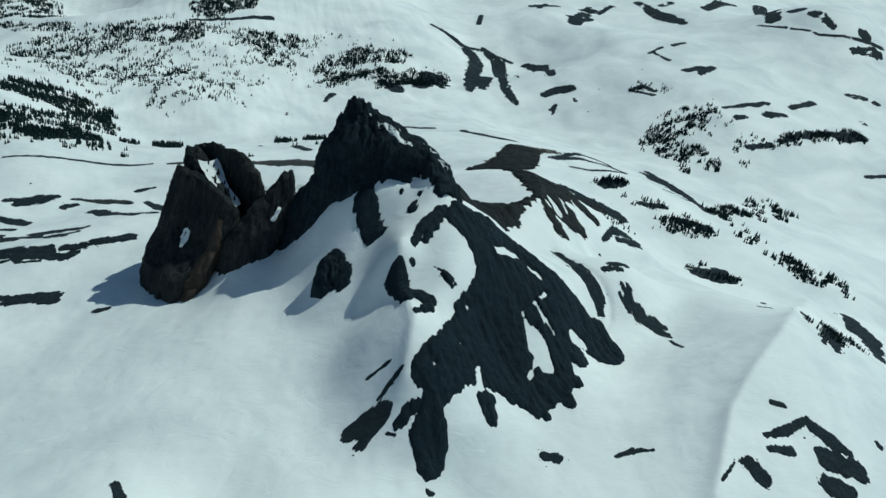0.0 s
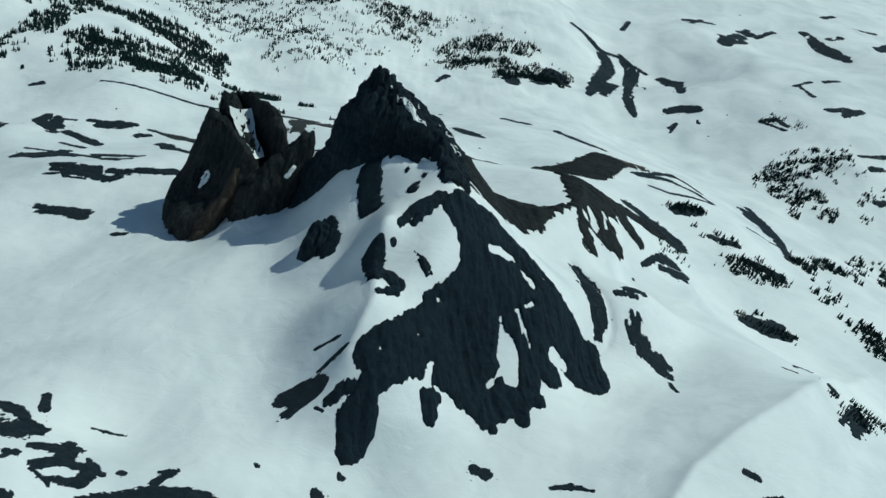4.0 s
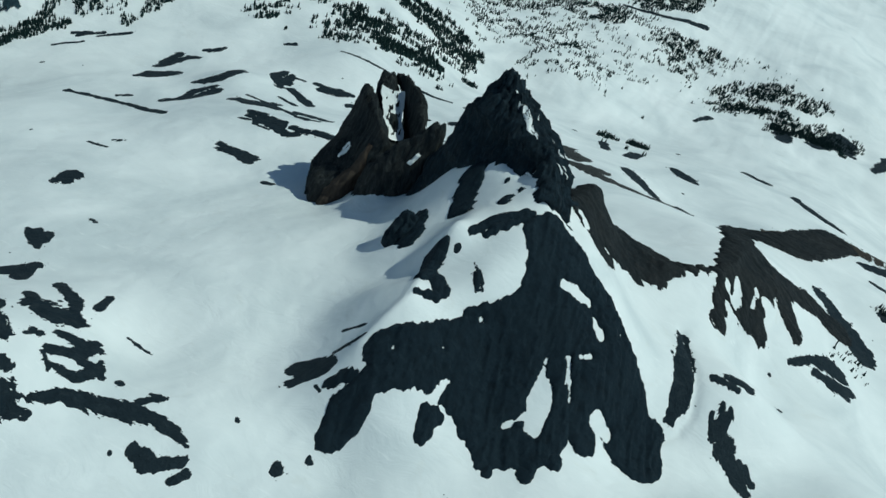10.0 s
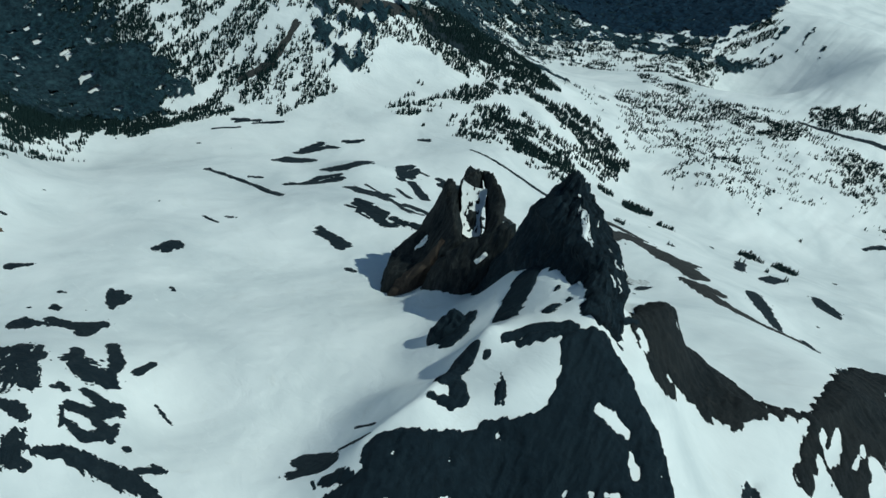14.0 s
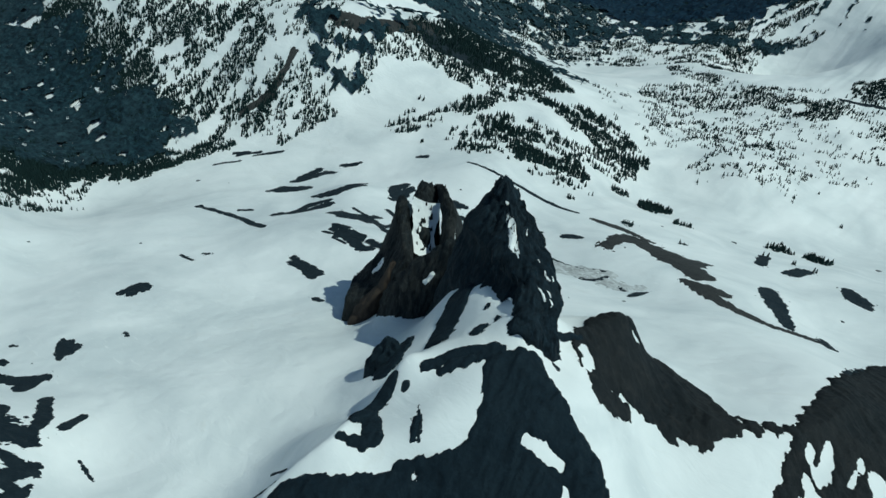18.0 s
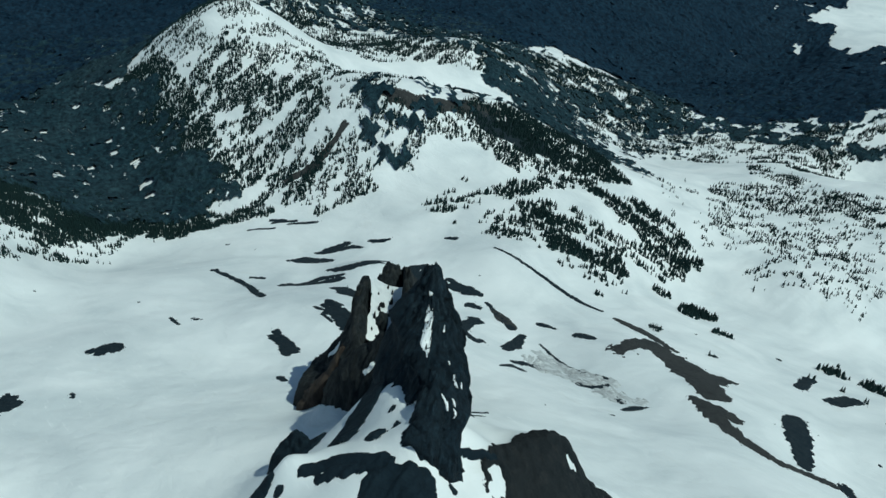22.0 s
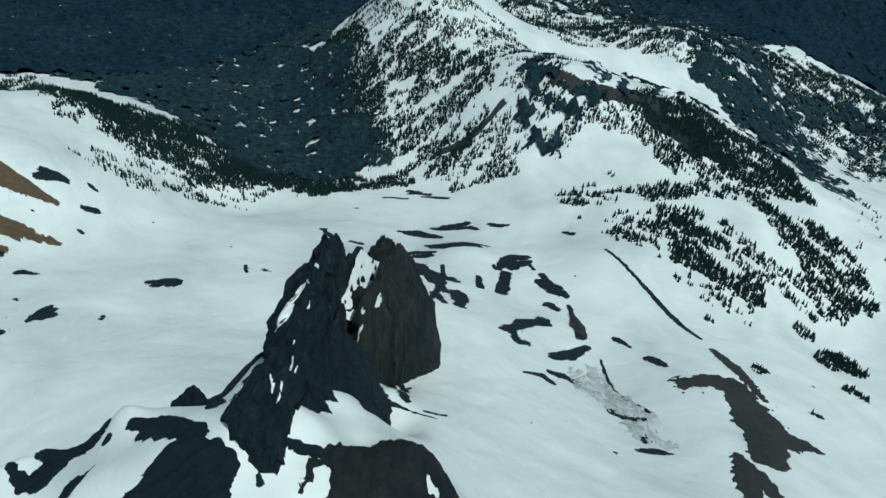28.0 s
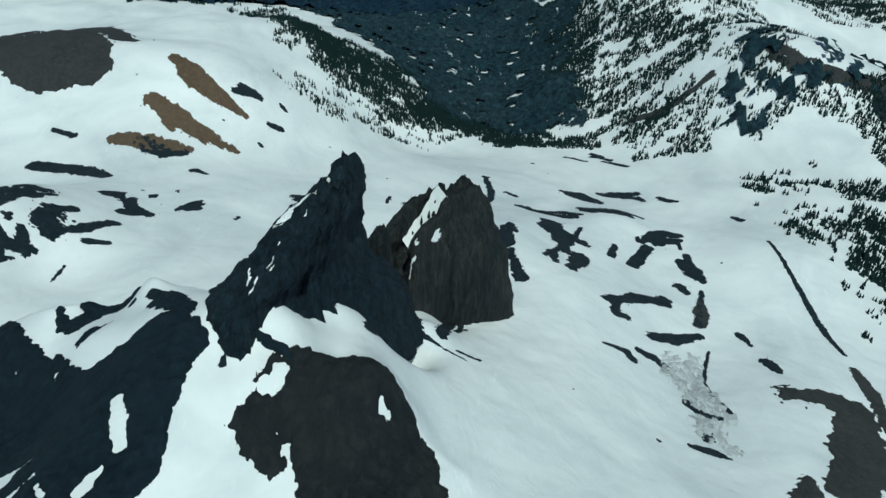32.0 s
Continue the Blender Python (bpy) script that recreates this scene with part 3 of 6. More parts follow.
def cut_sheet(chains, holes=(), step=None, ragged=0.24, lift=0.9, seed=1, rough=0.6, ribs=0.0, grow=0.16):
    """A sheet on the ground in the shape of the chains, with a ragged outline whose tongues run downhill."""
    pts = np.array([p for c in chains for p in c], float)
    wide = float(np.median(pts[:, 2]))
    step = step or min(max(wide / 9, 0.7), 3.2)
    pad = pts[:, 2].max() * 1.3 + 3
    xs = np.arange(pts[:, 0].min() - pad, pts[:, 0].max() + pad, step)
    ys = np.arange(pts[:, 1].min() - pad, pts[:, 1].max() + pad, step)
    x, y = np.meshgrid(xs, ys, indexing="ij")
    cx, cy = pts[:, 0].mean(), pts[:, 1].mean()
    gx = float(ground_at(np.array(cx + 25), np.array(cy)) - ground_at(np.array(cx - 25), np.array(cy)))
    gy = float(ground_at(np.array(cx), np.array(cy + 25)) - ground_at(np.array(cx), np.array(cy - 25)))
    g = math.hypot(gx, gy) + 1e-6
    along, across = (x * gx + y * gy) / g, (-x * gy + y * gx) / g
    size = min(max(wide, 2.5), 16)
    fine = max(1.6, 2.4 * step)
    tooth = fbm(along / (4 * fine), across / fine, seed + 8, 3)
    wobble = 0.6 * tooth + 0.3 * fbm(x / fine, y / fine, seed + 11, 2) + (fbm(along / (size * 1.5), across / (size * 0.6), seed, 3) * size * 0.9 +
              fbm(along / (size * 0.4), across / (size * 0.18), seed + 5, 3) * size * 0.45) * ragged * 2
    wobble = wobble + min(wide * 0.22, 2.6) * fbm(along / (2.8 * fine), across / (0.85 * fine), seed + 31, 3) * (1.1 if ragged > 0.2 else 1.0)
    d = capsules(x, y, chains) + wobble - grow * size
    if ragged > 0.32 and wide > 5:
        streak = fbm(along / (1.3 * size), across / (0.28 * size), seed + 41, 4, 0.6)
        d = np.maximum(d, (streak - 0.36) * 14)
    if holes:
        d = np.maximum(d, -(capsules(x, y, holes) + 1.0 + wobble * 0.4 + 2.2 * fbm(along / 9, across / 2.6, seed + 51, 3) + 1.0 * fbm(x / 2.5, y / 2.5, seed + 52, 2)))
    d[0], d[-1], d[:, 0], d[:, -1] = 9, 9, 9, 9
    ddx, ddy = np.gradient(d, step)
    gg = np.clip(ddx ** 2 + ddy ** 2, 0.3, None)
    move = np.where((d > 0) & (d < step * 1.6), d / gg, 0)
    px = x - np.clip(move * ddx, -step, step)
    py = y - np.clip(move * ddy, -step, step)
    inner = np.clip(-d / 1.8, 0, 1)
    z = ground_at(px, py) - 0.3 + inner * (lift + rough * fbm(x / 5, y / 5, seed + 9, 4) + 0.5 * rough * fbm(x / 1.7, y / 1.7, seed + 3, 2))
    if ribs:
        rib = 1 - 2.4 * np.abs(fbm(along / 40 + 0.3 * fbm(x / 30, y / 30, 2, 2), across / 9, seed + 21, 4, 0.6))
        z = z + ribs * np.clip(rib + 0.3, 0, 1.3) * np.clip(-d / 5, 0, 1)
    inside = d < 0
    keep = (inside[:-1, :-1].astype(int) + inside[1:, :-1] + inside[1:, 1:] + inside[:-1, 1:]).reshape(-1) >= 2
    faces = grid_faces(len(xs), len(ys))[keep]
    used, faces = np.unique(faces, return_inverse=True)
    return np.stack([px, py, z], -1).reshape(-1, 3)[used], faces.reshape(-1, 4)


count = {"n": 0}


def stones(places, rng):
    """Loose angular stones (x, y, size), as arrays."""
    verts, faces = [], []
    zs = ground_at(np.array([p[0] for p in places]), np.array([p[1] for p in places]))
    for (x, y, r), z in zip(places, zs):
        i, n, a0 = len(verts), 6, rng.uniform(0, 6.28)
        for ring, (w, h) in enumerate(((1.0, -0.3), (0.75, 0.45))):
            for k in range(n):
                a, q = a0 + 1.047 * k + 0.4 * ring, r * w * rng.uniform(0.6, 1.25)
                verts.append((x + 1.3 * q * math.cos(a), y + q * math.sin(a), z + h * r * rng.uniform(0.7, 1.2)))
        verts.append((x, y, z + 0.7 * r))
        faces += [(i + k, i + (k + 1) % n, i + n + (k + 1) % n, i + n + k) for k in range(n)]
        faces += [(i + n + k, i + n + (k + 1) % n, i + 2 * n) for k in range(n)]
    return verts, faces


def patch(name, label, chains, material, holes=(), group="", loose=True, **how):
    count["n"] += 1
    verts, faces = cut_sheet(chains, holes, seed=100 + 7 * count["n"], **how)
    if len(faces) == 0:
        return None
    ob = tagged(mesh_object(name, verts, faces, material), label, "rock", group)
    size = sum(p[2] for c in chains for p in c) / sum(len(c) for c in chains)
    if loose and size > 2.5:
        rng = random.Random(900 + count["n"])
        many = min(int(3 + 0.2 * len(verts) ** 0.5), 24)
        spots = []
        for k in range(many):
            x, y, _ = verts[rng.randrange(len(verts))]
            off = size * 0.5
            spots.append((x + rng.gauss(0, off), y + rng.gauss(0, off), min(0.10 * size, 1.3) * rng.uniform(0.4, 1.3)))
        v, f = stones(spots, rng)
        tagged(mesh_object("stone_scatter", v, f, material, ob, smooth=False), kind="stuff")
    return ob


def rock_outcrop(chain):
    size = sum(p[2] for p in chain) / len(chain)
    if size < 5:
        label = "small black rock breaking through the snow"
    elif len(chain) > 2:
        label = "long black rock band bare of snow"
    else:
        label = "dark basalt outcrop with ragged edge in snow"
    patch("rock_outcrop", label, [chain], OUTCROP, group="outcrops in the snow")


def rock_slabs(chains):
    patch("rock_outcrop", "broad dark rock slabs with ragged edges in the snow", chains, OUTCROP, group="outcrops in the snow",
          step=1.0, ragged=0.34, grow=0.2)


def brown_outcrop(chain):
    patch("brown_rock_slope", "brown and black broken rock slope streaked with snow", [chain], EARTH, group="scree slopes", ragged=0.5)


def scree_outcrop(chain):
    patch("scree_slope", "bare grey scree slope between snowfields", [chain], GRAVEL, group="scree slopes", ragged=0.3, rough=0.35)


def dirt_outcrop(chain):
    patch("dirty_snow", "grey dirty snow in a melting hollow", [chain], DIRTY, group="dirty snow", loose=False, ragged=0.5, rough=0.2, lift=1.1)


def tan_outcrop(chain):
    patch("ochre_scree_slope", "bare ochre brown scree slope in the snow", [chain], OCHRE, group="scree slopes", ragged=0.3, rough=0.35)


# snow that lies on the buttress and the ridge
SNOWFIELDS = []
SNOWFIELDS.append([(0, -181, 2.9), (23, -159, 3.2)])
SNOWFIELDS.append([(6, -169, 2.0), (0, -177, 2.6)])
SNOWFIELDS.append([(27, -145, 3.4), (31, -149, 3.0)])
SNOWFIELDS.append([(96, -85, 4.0), (106, -81, 5.9), (119, -77, 4.4)])
SNOWFIELDS.append([(131, -85, 3.0), (140, -93, 4.7)])
SNOWFIELDS.append([(134, -120, 1.8), (141, -114, 1.9)])
SNOWFIELDS.append([(114, -142, 3.6), (123, -159, 9.7), (127, -176, 7.2)])
SNOWFIELDS.append([(111, -134, 1.6), (115, -142, 2.4)])
SNOWFIELDS.append([(126, -126, 1.7), (142, -148, 2.1)])
SNOWFIELDS.append([(168, -142, 7.4), (177, -143, 6.7)])
SNOWFIELDS.append([(53, -204, 4.6), (55, -189, 2.7)])
SNOWFIELDS.append([(41, -175, 2.4), (36, -169, 1.4)])
SNOWFIELDS.append([(11, -200, 1.6)])
SNOWFIELDS.append([(118, -171, 3.1), (107, -187, 2.0)])
SNOWFIELDS.append([(53, -141, 1.1), (57, -141, 0.8)])
SNOWFIELDS.append([(98, -113, 1.2)])
SNOWFIELDS.append([(156, -77, 1.2)])
SNOWFIELDS.append([(66, -34, 3.9), (86, -39, 6.0), (105, -42, 6.1)])
SNOWFIELDS.append([(70, -20, 6.4), (89, -20, 10.0), (103, -22, 5.4)])
SNOWFIELDS.append([(79, 4, 4.7), (89, 1, 2.9)])
SNOWFIELDS.append([(87, -4, 4.4)])
SNOWFIELDS.append([(21, -112, 11.5), (39, -98, 13.4), (53, -92, 7.9)])
SNOWFIELDS.append([(25, -129, 5.5), (37, -141, 4.0)])
SNOWFIELDS.append([(46, -115, 4.6), (54, -122, 2.5)])
SNOWFIELDS.append([(59, -102, 4.8), (65, -105, 2.0)])
SNOWFIELDS.append([(47, -107, 7.2)])
SNOWFIELDS.append([(237, 107, 4.0), (243, 85, 7.1)])
SNOWFIELDS.append([(259, 118, 2.8), (260, 97, 3.4)])
SNOWFIELDS.append([(281, 129, 3.9), (294, 114, 3.3)])
SNOWFIELDS.append([(311, 260, 12.2), (333, 302, 9.6)])
SNOWFIELDS.append([(314, 162, 11.1), (325, 147, 8.2)])
SNOWFIELDS.append([(229, 89, 4.8)])
SNOWFIELDS.append([(266, 269, 4.6), (289, 274, 4.6)])
SNOWFIELDS.append([(90, 62, 2.6), (92, 65, 2.0)])
outcrop_buttress = []
outcrop_buttress.append([(59, -65, 13.5), (80, -82, 19.8), (94, -108, 26.6), (104, -141, 44.2), (113, -173, 40.8), (112, -195, 21.8)])
outcrop_buttress.append([(73, -54, 16.7), (100, -66, 16.6), (128, -73, 20.5), (154, -95, 21.7), (177, -110, 21.9), (199, -129, 23.7)])
outcrop_buttress.append([(103, -80, 27.8), (126, -107, 29.1), (144, -134, 22.7)])
outcrop_buttress.append([(5, -203, 13.4), (30, -188, 18.1), (61, -161, 23.3)])
outcrop_buttress.append([(38, -198, 9.8), (65, -187, 15.5), (94, -190, 20.0), (99, -205, 11.4)])
outcrop_buttress.append([(30, -208, 6.2), (7, -222, 8.5), (4, -239, 15.3), (3, -254, 11.8)])
outcrop_buttress.append([(60, -212, 7.1), (60, -228, 4.7)])
outcrop_buttress.append([(111, -193, 11.7), (84, -205, 6.0)])
outcrop_buttress.append([(134, -181, 5.7), (145, -189, 5.2)])
outcrop_buttress.append([(151, -153, 11.5), (164, -162, 10.6)])
outcrop_buttress.append([(191, -127, 26.4), (208, -135, 21.4)])
outcrop_buttress.append([(12, -91, 2.8), (24, -73, 5.5), (45, -57, 6.0)])
outcrop_buttress.append([(26, -109, 2.4), (41, -130, 2.8)])
outcrop_buttress.append([(-5, -111, 8.7), (-2, -127, 5.4), (18, -143, 6.6)])
outcrop_buttress.append([(2, -157, 2.4), (16, -150, 4.3)])
outcrop_buttress.append([(44, -143, 4.5), (61, -130, 3.8), (71, -114, 4.3)])
outcrop_buttress.append([(94, -203, 7.1), (106, -218, 5.7)])
outcrop_buttress.append([(111, -222, 4.4)])
outcrop_buttress.append([(130, -183, 7.8), (137, -210, 6.9)])
outcrop_buttress.append([(151, -190, 7.1)])
outcrop_buttress.append([(56, -214, 6.8), (59, -229, 5.0)])
outcrop_buttress.append([(122, -204, 6.7), (109, -205, 5.7)])
outcrop_buttress.append([(210, -116, 15.1), (220, -130, 6.0)])
outcrop_buttress.append([(168, -157, 5.8)])
outcrop_buttress.append([(140, -157, 5.1)])
outcrop_buttress.append([(-19, -228, 3.5), (-6, -223, 3.8)])
outcrop_buttress.append([(61, -48, 4.9), (76, -52, 9.4), (91, -68, 17.1)])
outcrop_buttress.append([(42, -64, 4.6), (24, -86, 4.0)])
outcrop_buttress.append([(62, -13, 1.8), (72, 12, 2.6)])
outcrop_rib = []
outcrop_rib.append([(-2, -115, 5.5), (-1, -138, 5.5)])
outcrop_rib.append([(-12, -47, 8.0), (-17, -30, 9.0), (-20, -18, 8.9)])
outcrop_rib.append([(-43, -69, 8.4), (-48, -50, 9.4), (-48, -41, 5.7)])
outcrop_rib.append([(20, -47, 4.1), (21, -44, 2.9)])
outcrop_rib.append([(13, -28, 1.9)])
outcrop_rib.append([(27, -34, 1.5)])
outcrop_rib.append([(-112, 55, 7.9), (-101, 31, 6.0)])
outcrop_ridge = []
outcrop_ridge.append([(74, 23, 11.0), (95, 41, 34.3), (123, 63, 39.4), (148, 58, 28.5), (173, 63, 13.2)])
outcrop_ridge.append([(89, 4, 15.3), (105, -9, 8.6), (120, 7, 5.6)])
outcrop_ridge.append([(131, 39, 11.4), (146, 29, 5.4)])
outcrop_ridge.append([(157, 45, 7.2), (172, 40, 3.9)])
outcrop_ridge.append([(176, 61, 4.3), (222, 103, 2.7), (240, 180, 5.0)])
outcrop_ridge.append([(241, 351, 16.6), (241, 169, 29.8), (235, 103, 24.8), (260, 90, 16.9), (280, 83, 6.3)])
outcrop_ridge.append([(242, 196, 25.1), (269, 152, 29.5), (296, 132, 12.4), (315, 120, 7.5)])
outcrop_ridge.append([(262, 365, 23.5), (312, 388, 34.5), (387, 524, 31.2)])
outcrop_ridge.append([(224, 69, 6.8), (235, 48, 6.7)])
outcrop_ridge.append([(275, 164, 24.5), (333, 226, 17.9), (372, 220, 18.1)])
outcrop_ridge.append([(70, 13, 5.8), (78, 28, 5.1), (91, 39, 13.1), (104, 49, 18.8)])
outcrop_ridge.append([(73, 51, 6.1), (84, 65, 8.8), (94, 70, 6.8), (96, 87, 5.3)])


def rock_face(name, label, chains, holes, material, **how):
    """A large bare face, one part for each of its buttresses."""
    count["n"] += 1
    verts, faces = cut_sheet(chains, holes, seed=100 + 7 * count["n"], **how)
    face = tagged(new(name), label, "rock")
    middle_ = verts[faces].mean(1)
    owner = np.argmin(np.stack([capsules(middle_[:, 0], middle_[:, 1], [c]) for c in chains]), 0)
    small = []
    for k in range(len(chains)):
        mine = faces[owner == k]
        mark = np.arange(len(verts))
        while True:
            low = mark[mine].min(1)
            after = mark.copy()
            np.minimum.at(after, mine.reshape(-1), np.repeat(low, 4))
            after = after[after]
            if (after == mark).all():
                break
            mark = after
        for piece in np.unique(mark[mine[:, 0]]) if len(mine) else ():
            some = mine[mark[mine[:, 0]] == piece]
            if len(some) < 40:
                small.append(some)
                continue
            used, some = np.unique(some, return_inverse=True)
            mesh_object("buttress", verts[used], some.reshape(-1, 4), material, face)
    if small:
        used, some = np.unique(np.vstack(small), return_inverse=True)
        tagged(mesh_object("crumbled_edge", verts[used], some.reshape(-1, 4), material, face), kind="stuff")
    return face


rock_face("rock_buttress", "steep black rock buttress streaked with snowfields", outcrop_buttress, SNOWFIELDS, BASALT, step=1.25, grow=0.1, ragged=0.14, rough=1.0, lift=1.4, ribs=2.2)
rock_face("rock_rib", "black rock rib beside a steep snow bowl", outcrop_rib, (), BASALT, step=1.2, ragged=0.25, rough=1.2, lift=2.6, ribs=1.5)
rock_face("rock_ridge", "dark gravel ridge below a snow cornice", outcrop_ridge, SNOWFIELDS, DARK_GRAVEL, step=1.25, ragged=0.28, rough=0.8, lift=1.2, ribs=1.8)

rock_outcrop([(-357, 93, 3.6), (-329, 94, 5.3), (-309, 87, 6.6)])
rock_outcrop([(-373, 173, 2.8), (-350, 171, 5.1), (-306, 162, 7.5), (-296, 167, 5.7)])
rock_outcrop([(-367, 181, 4.5), (-320, 175, 4.5)])
rock_outcrop([(-354, 160, 2.8), (-330, 158, 2.4)])
rock_outcrop([(-378, 164, 2.1), (-362, 167, 2.5)])
rock_outcrop([(-645, 301, 10.4), (-630, 324, 14.5), (-616, 341, 8.3)])
rock_outcrop([(-665, 352, 6.4), (-659, 378, 10.8), (-649, 407, 6.5), (-630, 412, 4.3)])
rock_outcrop([(-536, 215, 9.3), (-513, 249, 11.1), (-500, 279, 11.2)])
rock_outcrop([(-535, 307, 9.7), (-517, 318, 11.5), (-510, 359, 7.8)])
rock_outcrop([(-639, 437, 4.0), (-617, 449, 6.5)])
rock_outcrop([(-471, 395, 7.8), (-449, 385, 13.4), (-457, 415, 5.3)])
rock_outcrop([(-426, 366, 6.6), (-376, 338, 8.5)])
rock_outcrop([(-673, 172, 4.0), (-607, 177, 5.7), (-561, 174, 5.6), (-487, 153, 5.2)])
rock_outcrop([(-606, 201, 3.9), (-596, 212, 5.8)])
rock_outcrop([(-860, 373, 4.2), (-838, 388, 4.6)])
rock_outcrop([(-817, 385, 3.5), (-779, 419, 4.7)])
rock_outcrop([(-815, 264, 3.4)])
rock_outcrop([(-750, 282, 1.6)])
rock_outcrop([(-448, 283, 2.7), (-382, 258, 4.2), (-312, 217, 3.9)])
rock_outcrop([(-489, 32, 2.5), (-468, 32, 2.4)])
rock_outcrop([(-472, 55, 3.8)])
rock_outcrop([(-532, 511, 4.2), (-515, 514, 4.2)])
rock_outcrop([(27, 617, 7.3), (15, 676, 8.6)])
rock_outcrop([(80, 476, 11.5), (106, 425, 14.0), (135, 372, 7.3)])
rock_outcrop([(70, 616, 11.2), (76, 669, 9.7)])
rock_outcrop([(142, 620, 9.2), (164, 582, 16.0), (179, 563, 7.0)])
rock_outcrop([(168, 390, 7.4), (181, 372, 5.8)])
rock_outcrop([(167, 488, 2.5)])
rock_outcrop([(-183, 430, 6.9), (-165, 432, 6.8)])
rock_outcrop([(-43, 713, 5.0)])
rock_outcrop([(139, 878, 4.0)])
rock_outcrop([(232, 355, 8.5), (220, 249, 9.9)])
rock_outcrop([(-318, -218, 4.3), (-310, -228, 3.9)])
rock_outcrop([(-442, 361, 6.7), (-476, 398, 10.6), (-471, 418, 7.1)])
rock_outcrop([(-449, 412, 3.1), (-428, 410, 3.0)])
rock_outcrop([(-391, 402, 8.4), (-363, 410, 10.7), (-347, 415, 3.8)])
rock_outcrop([(-285, 351, 10.4), (-275, 317, 8.7), (-243, 286, 4.4), (-214, 278, 5.3), (-214, 290, 5.4)])
rock_outcrop([(-333, 383, 7.5), (-320, 388, 4.4)])
rock_outcrop([(-198, 315, 5.4), (-207, 340, 9.7), (-227, 378, 4.6)])
rock_outcrop([(-148, 254, 2.5), (-151, 277, 5.0), (-141, 281, 6.2)])
rock_outcrop([(-163, 294, 5.1), (-159, 309, 6.5), (-148, 320, 5.2)])
rock_outcrop([(-198, 377, 1.5), (-163, 362, 2.2), (-132, 350, 2.5), (-106, 349, 3.2), (-78, 357, 3.0)])
rock_outcrop([(-88, 321, 6.1), (-75, 329, 4.6), (-69, 351, 2.6)])
rock_outcrop([(-56, 327, 4.3), (-37, 322, 6.0)])
rock_outcrop([(-18, 300, 3.4), (-17, 321, 6.9), (-12, 331, 2.3)])
rock_outcrop([(-176, 433, 3.7)])
rock_outcrop([(-166, 574, 6.3), (-161, 579, 6.3)])
rock_outcrop([(-72, 577, 5.6)])
rock_outcrop([(-240, 425, 5.9), (-218, 429, 2.6)])
rock_outcrop([(-384, 447, 1.4)])
rock_outcrop([(-385, 311, 5.7), (-416, 322, 4.2)])
rock_outcrop([(-348, 266, 12.0), (-294, 245, 6.7)])
rock_outcrop([(-405, 236, 15.5), (-400, 258, 12.5), (-395, 276, 6.3)])
rock_outcrop([(-329, 227, 7.2), (-300, 227, 4.2)])
rock_outcrop([(-652, 291, 5.9), (-651, 321, 9.9), (-629, 343, 3.9)])
rock_outcrop([(-552, 299, 5.4), (-516, 323, 7.0), (-525, 382, 5.4)])
rock_outcrop([(-670, 371, 6.1), (-668, 409, 8.2)])
rock_outcrop([(-527, 227, 5.2), (-530, 273, 8.8), (-508, 293, 3.5)])
rock_outcrop([(-630, 437, 4.0), (-613, 456, 4.0)])
rock_outcrop([(-530, 512, 3.8), (-518, 519, 3.8)])
rock_outcrop([(-605, 198, 2.5)])
rock_outcrop([(-848, 372, 4.6), (-819, 399, 4.5)])
rock_outcrop([(-857, 326, 3.4), (-825, 359, 3.4)])
rock_outcrop([(-673, 177, 3.6)])
rock_outcrop([(-430, 519, 2.7), (-361, 520, 3.0), (-310, 525, 4.7), (-263, 529, 5.1), (-226, 535, 3.2)])
rock_outcrop([(-423, -74, 6.0), (-439, -53, 7.6)])
rock_outcrop([(-466, 60, 2.1)])
rock_outcrop([(-486, 35, 2.1)])
rock_outcrop([(-339, -193, 3.4), (-346, -176, 8.2)])
rock_outcrop([(-333, -128, 2.6)])
rock_outcrop([(-485, -217, 8.0), (-478, -201, 3.2)])
rock_outcrop([(-348, -214, 1.0)])
rock_outcrop([(-618, -160, 3.8)])
rock_outcrop([(-672, -155, 3.7), (-678, -142, 4.0)])
rock_outcrop([(-730, -149, 5.0), (-724, -143, 3.1)])
rock_outcrop([(-693, -210, 5.2), (-705, -195, 8.6), (-710, -176, 2.7)])
rock_outcrop([(-40, 56, 4.6), (8, 49, 4.9)])
rock_outcrop([(-49, 71, 4.4), (-49, 80, 1.9)])
rock_outcrop([(-57, 72, 3.8), (-46, 97, 1.4), (-38, 118, 1.4)])
rock_outcrop([(-120, 118, 2.9), (-90, 113, 3.1)])
rock_outcrop([(-47, 61, 2.1)])
rock_outcrop([(-911, 96, 2.1)])
rock_outcrop([(-44, 206, 1.1)])
rock_outcrop([(-11, 271, 2.7)])
rock_outcrop([(-130, 630, 2.4)])
rock_outcrop([(-696, -71, 1.6)])
rock_outcrop([(-581, 25, 1.5)])
rock_outcrop([(617, 1473, 3.1), (665, 1592, 8.1)])
rock_outcrop([(530, 1222, 6.5), (575, 1310, 13.6), (632, 1390, 14.2)])
rock_outcrop([(725, 1635, 6.0), (725, 1519, 16.3), (625, 1233, 7.1), (626, 1153, 3.6)])
rock_outcrop([(763, 1606, 4.2), (693, 1305, 2.8)])
rock_outcrop([(815, 1555, 9.6), (840, 1469, 11.3)])
rock_outcrop([(414, 1297, 6.6), (413, 1231, 6.4)])
rock_outcrop([(324, 1240, 19.3), (326, 1176, 15.6)])
rock_outcrop([(392, 1216, 16.0), (465, 1351, 34.2), (479, 1297, 16.8)])
rock_outcrop([(721, 1181, 8.7), (758, 1193, 13.6), (794, 1183, 12.1)])
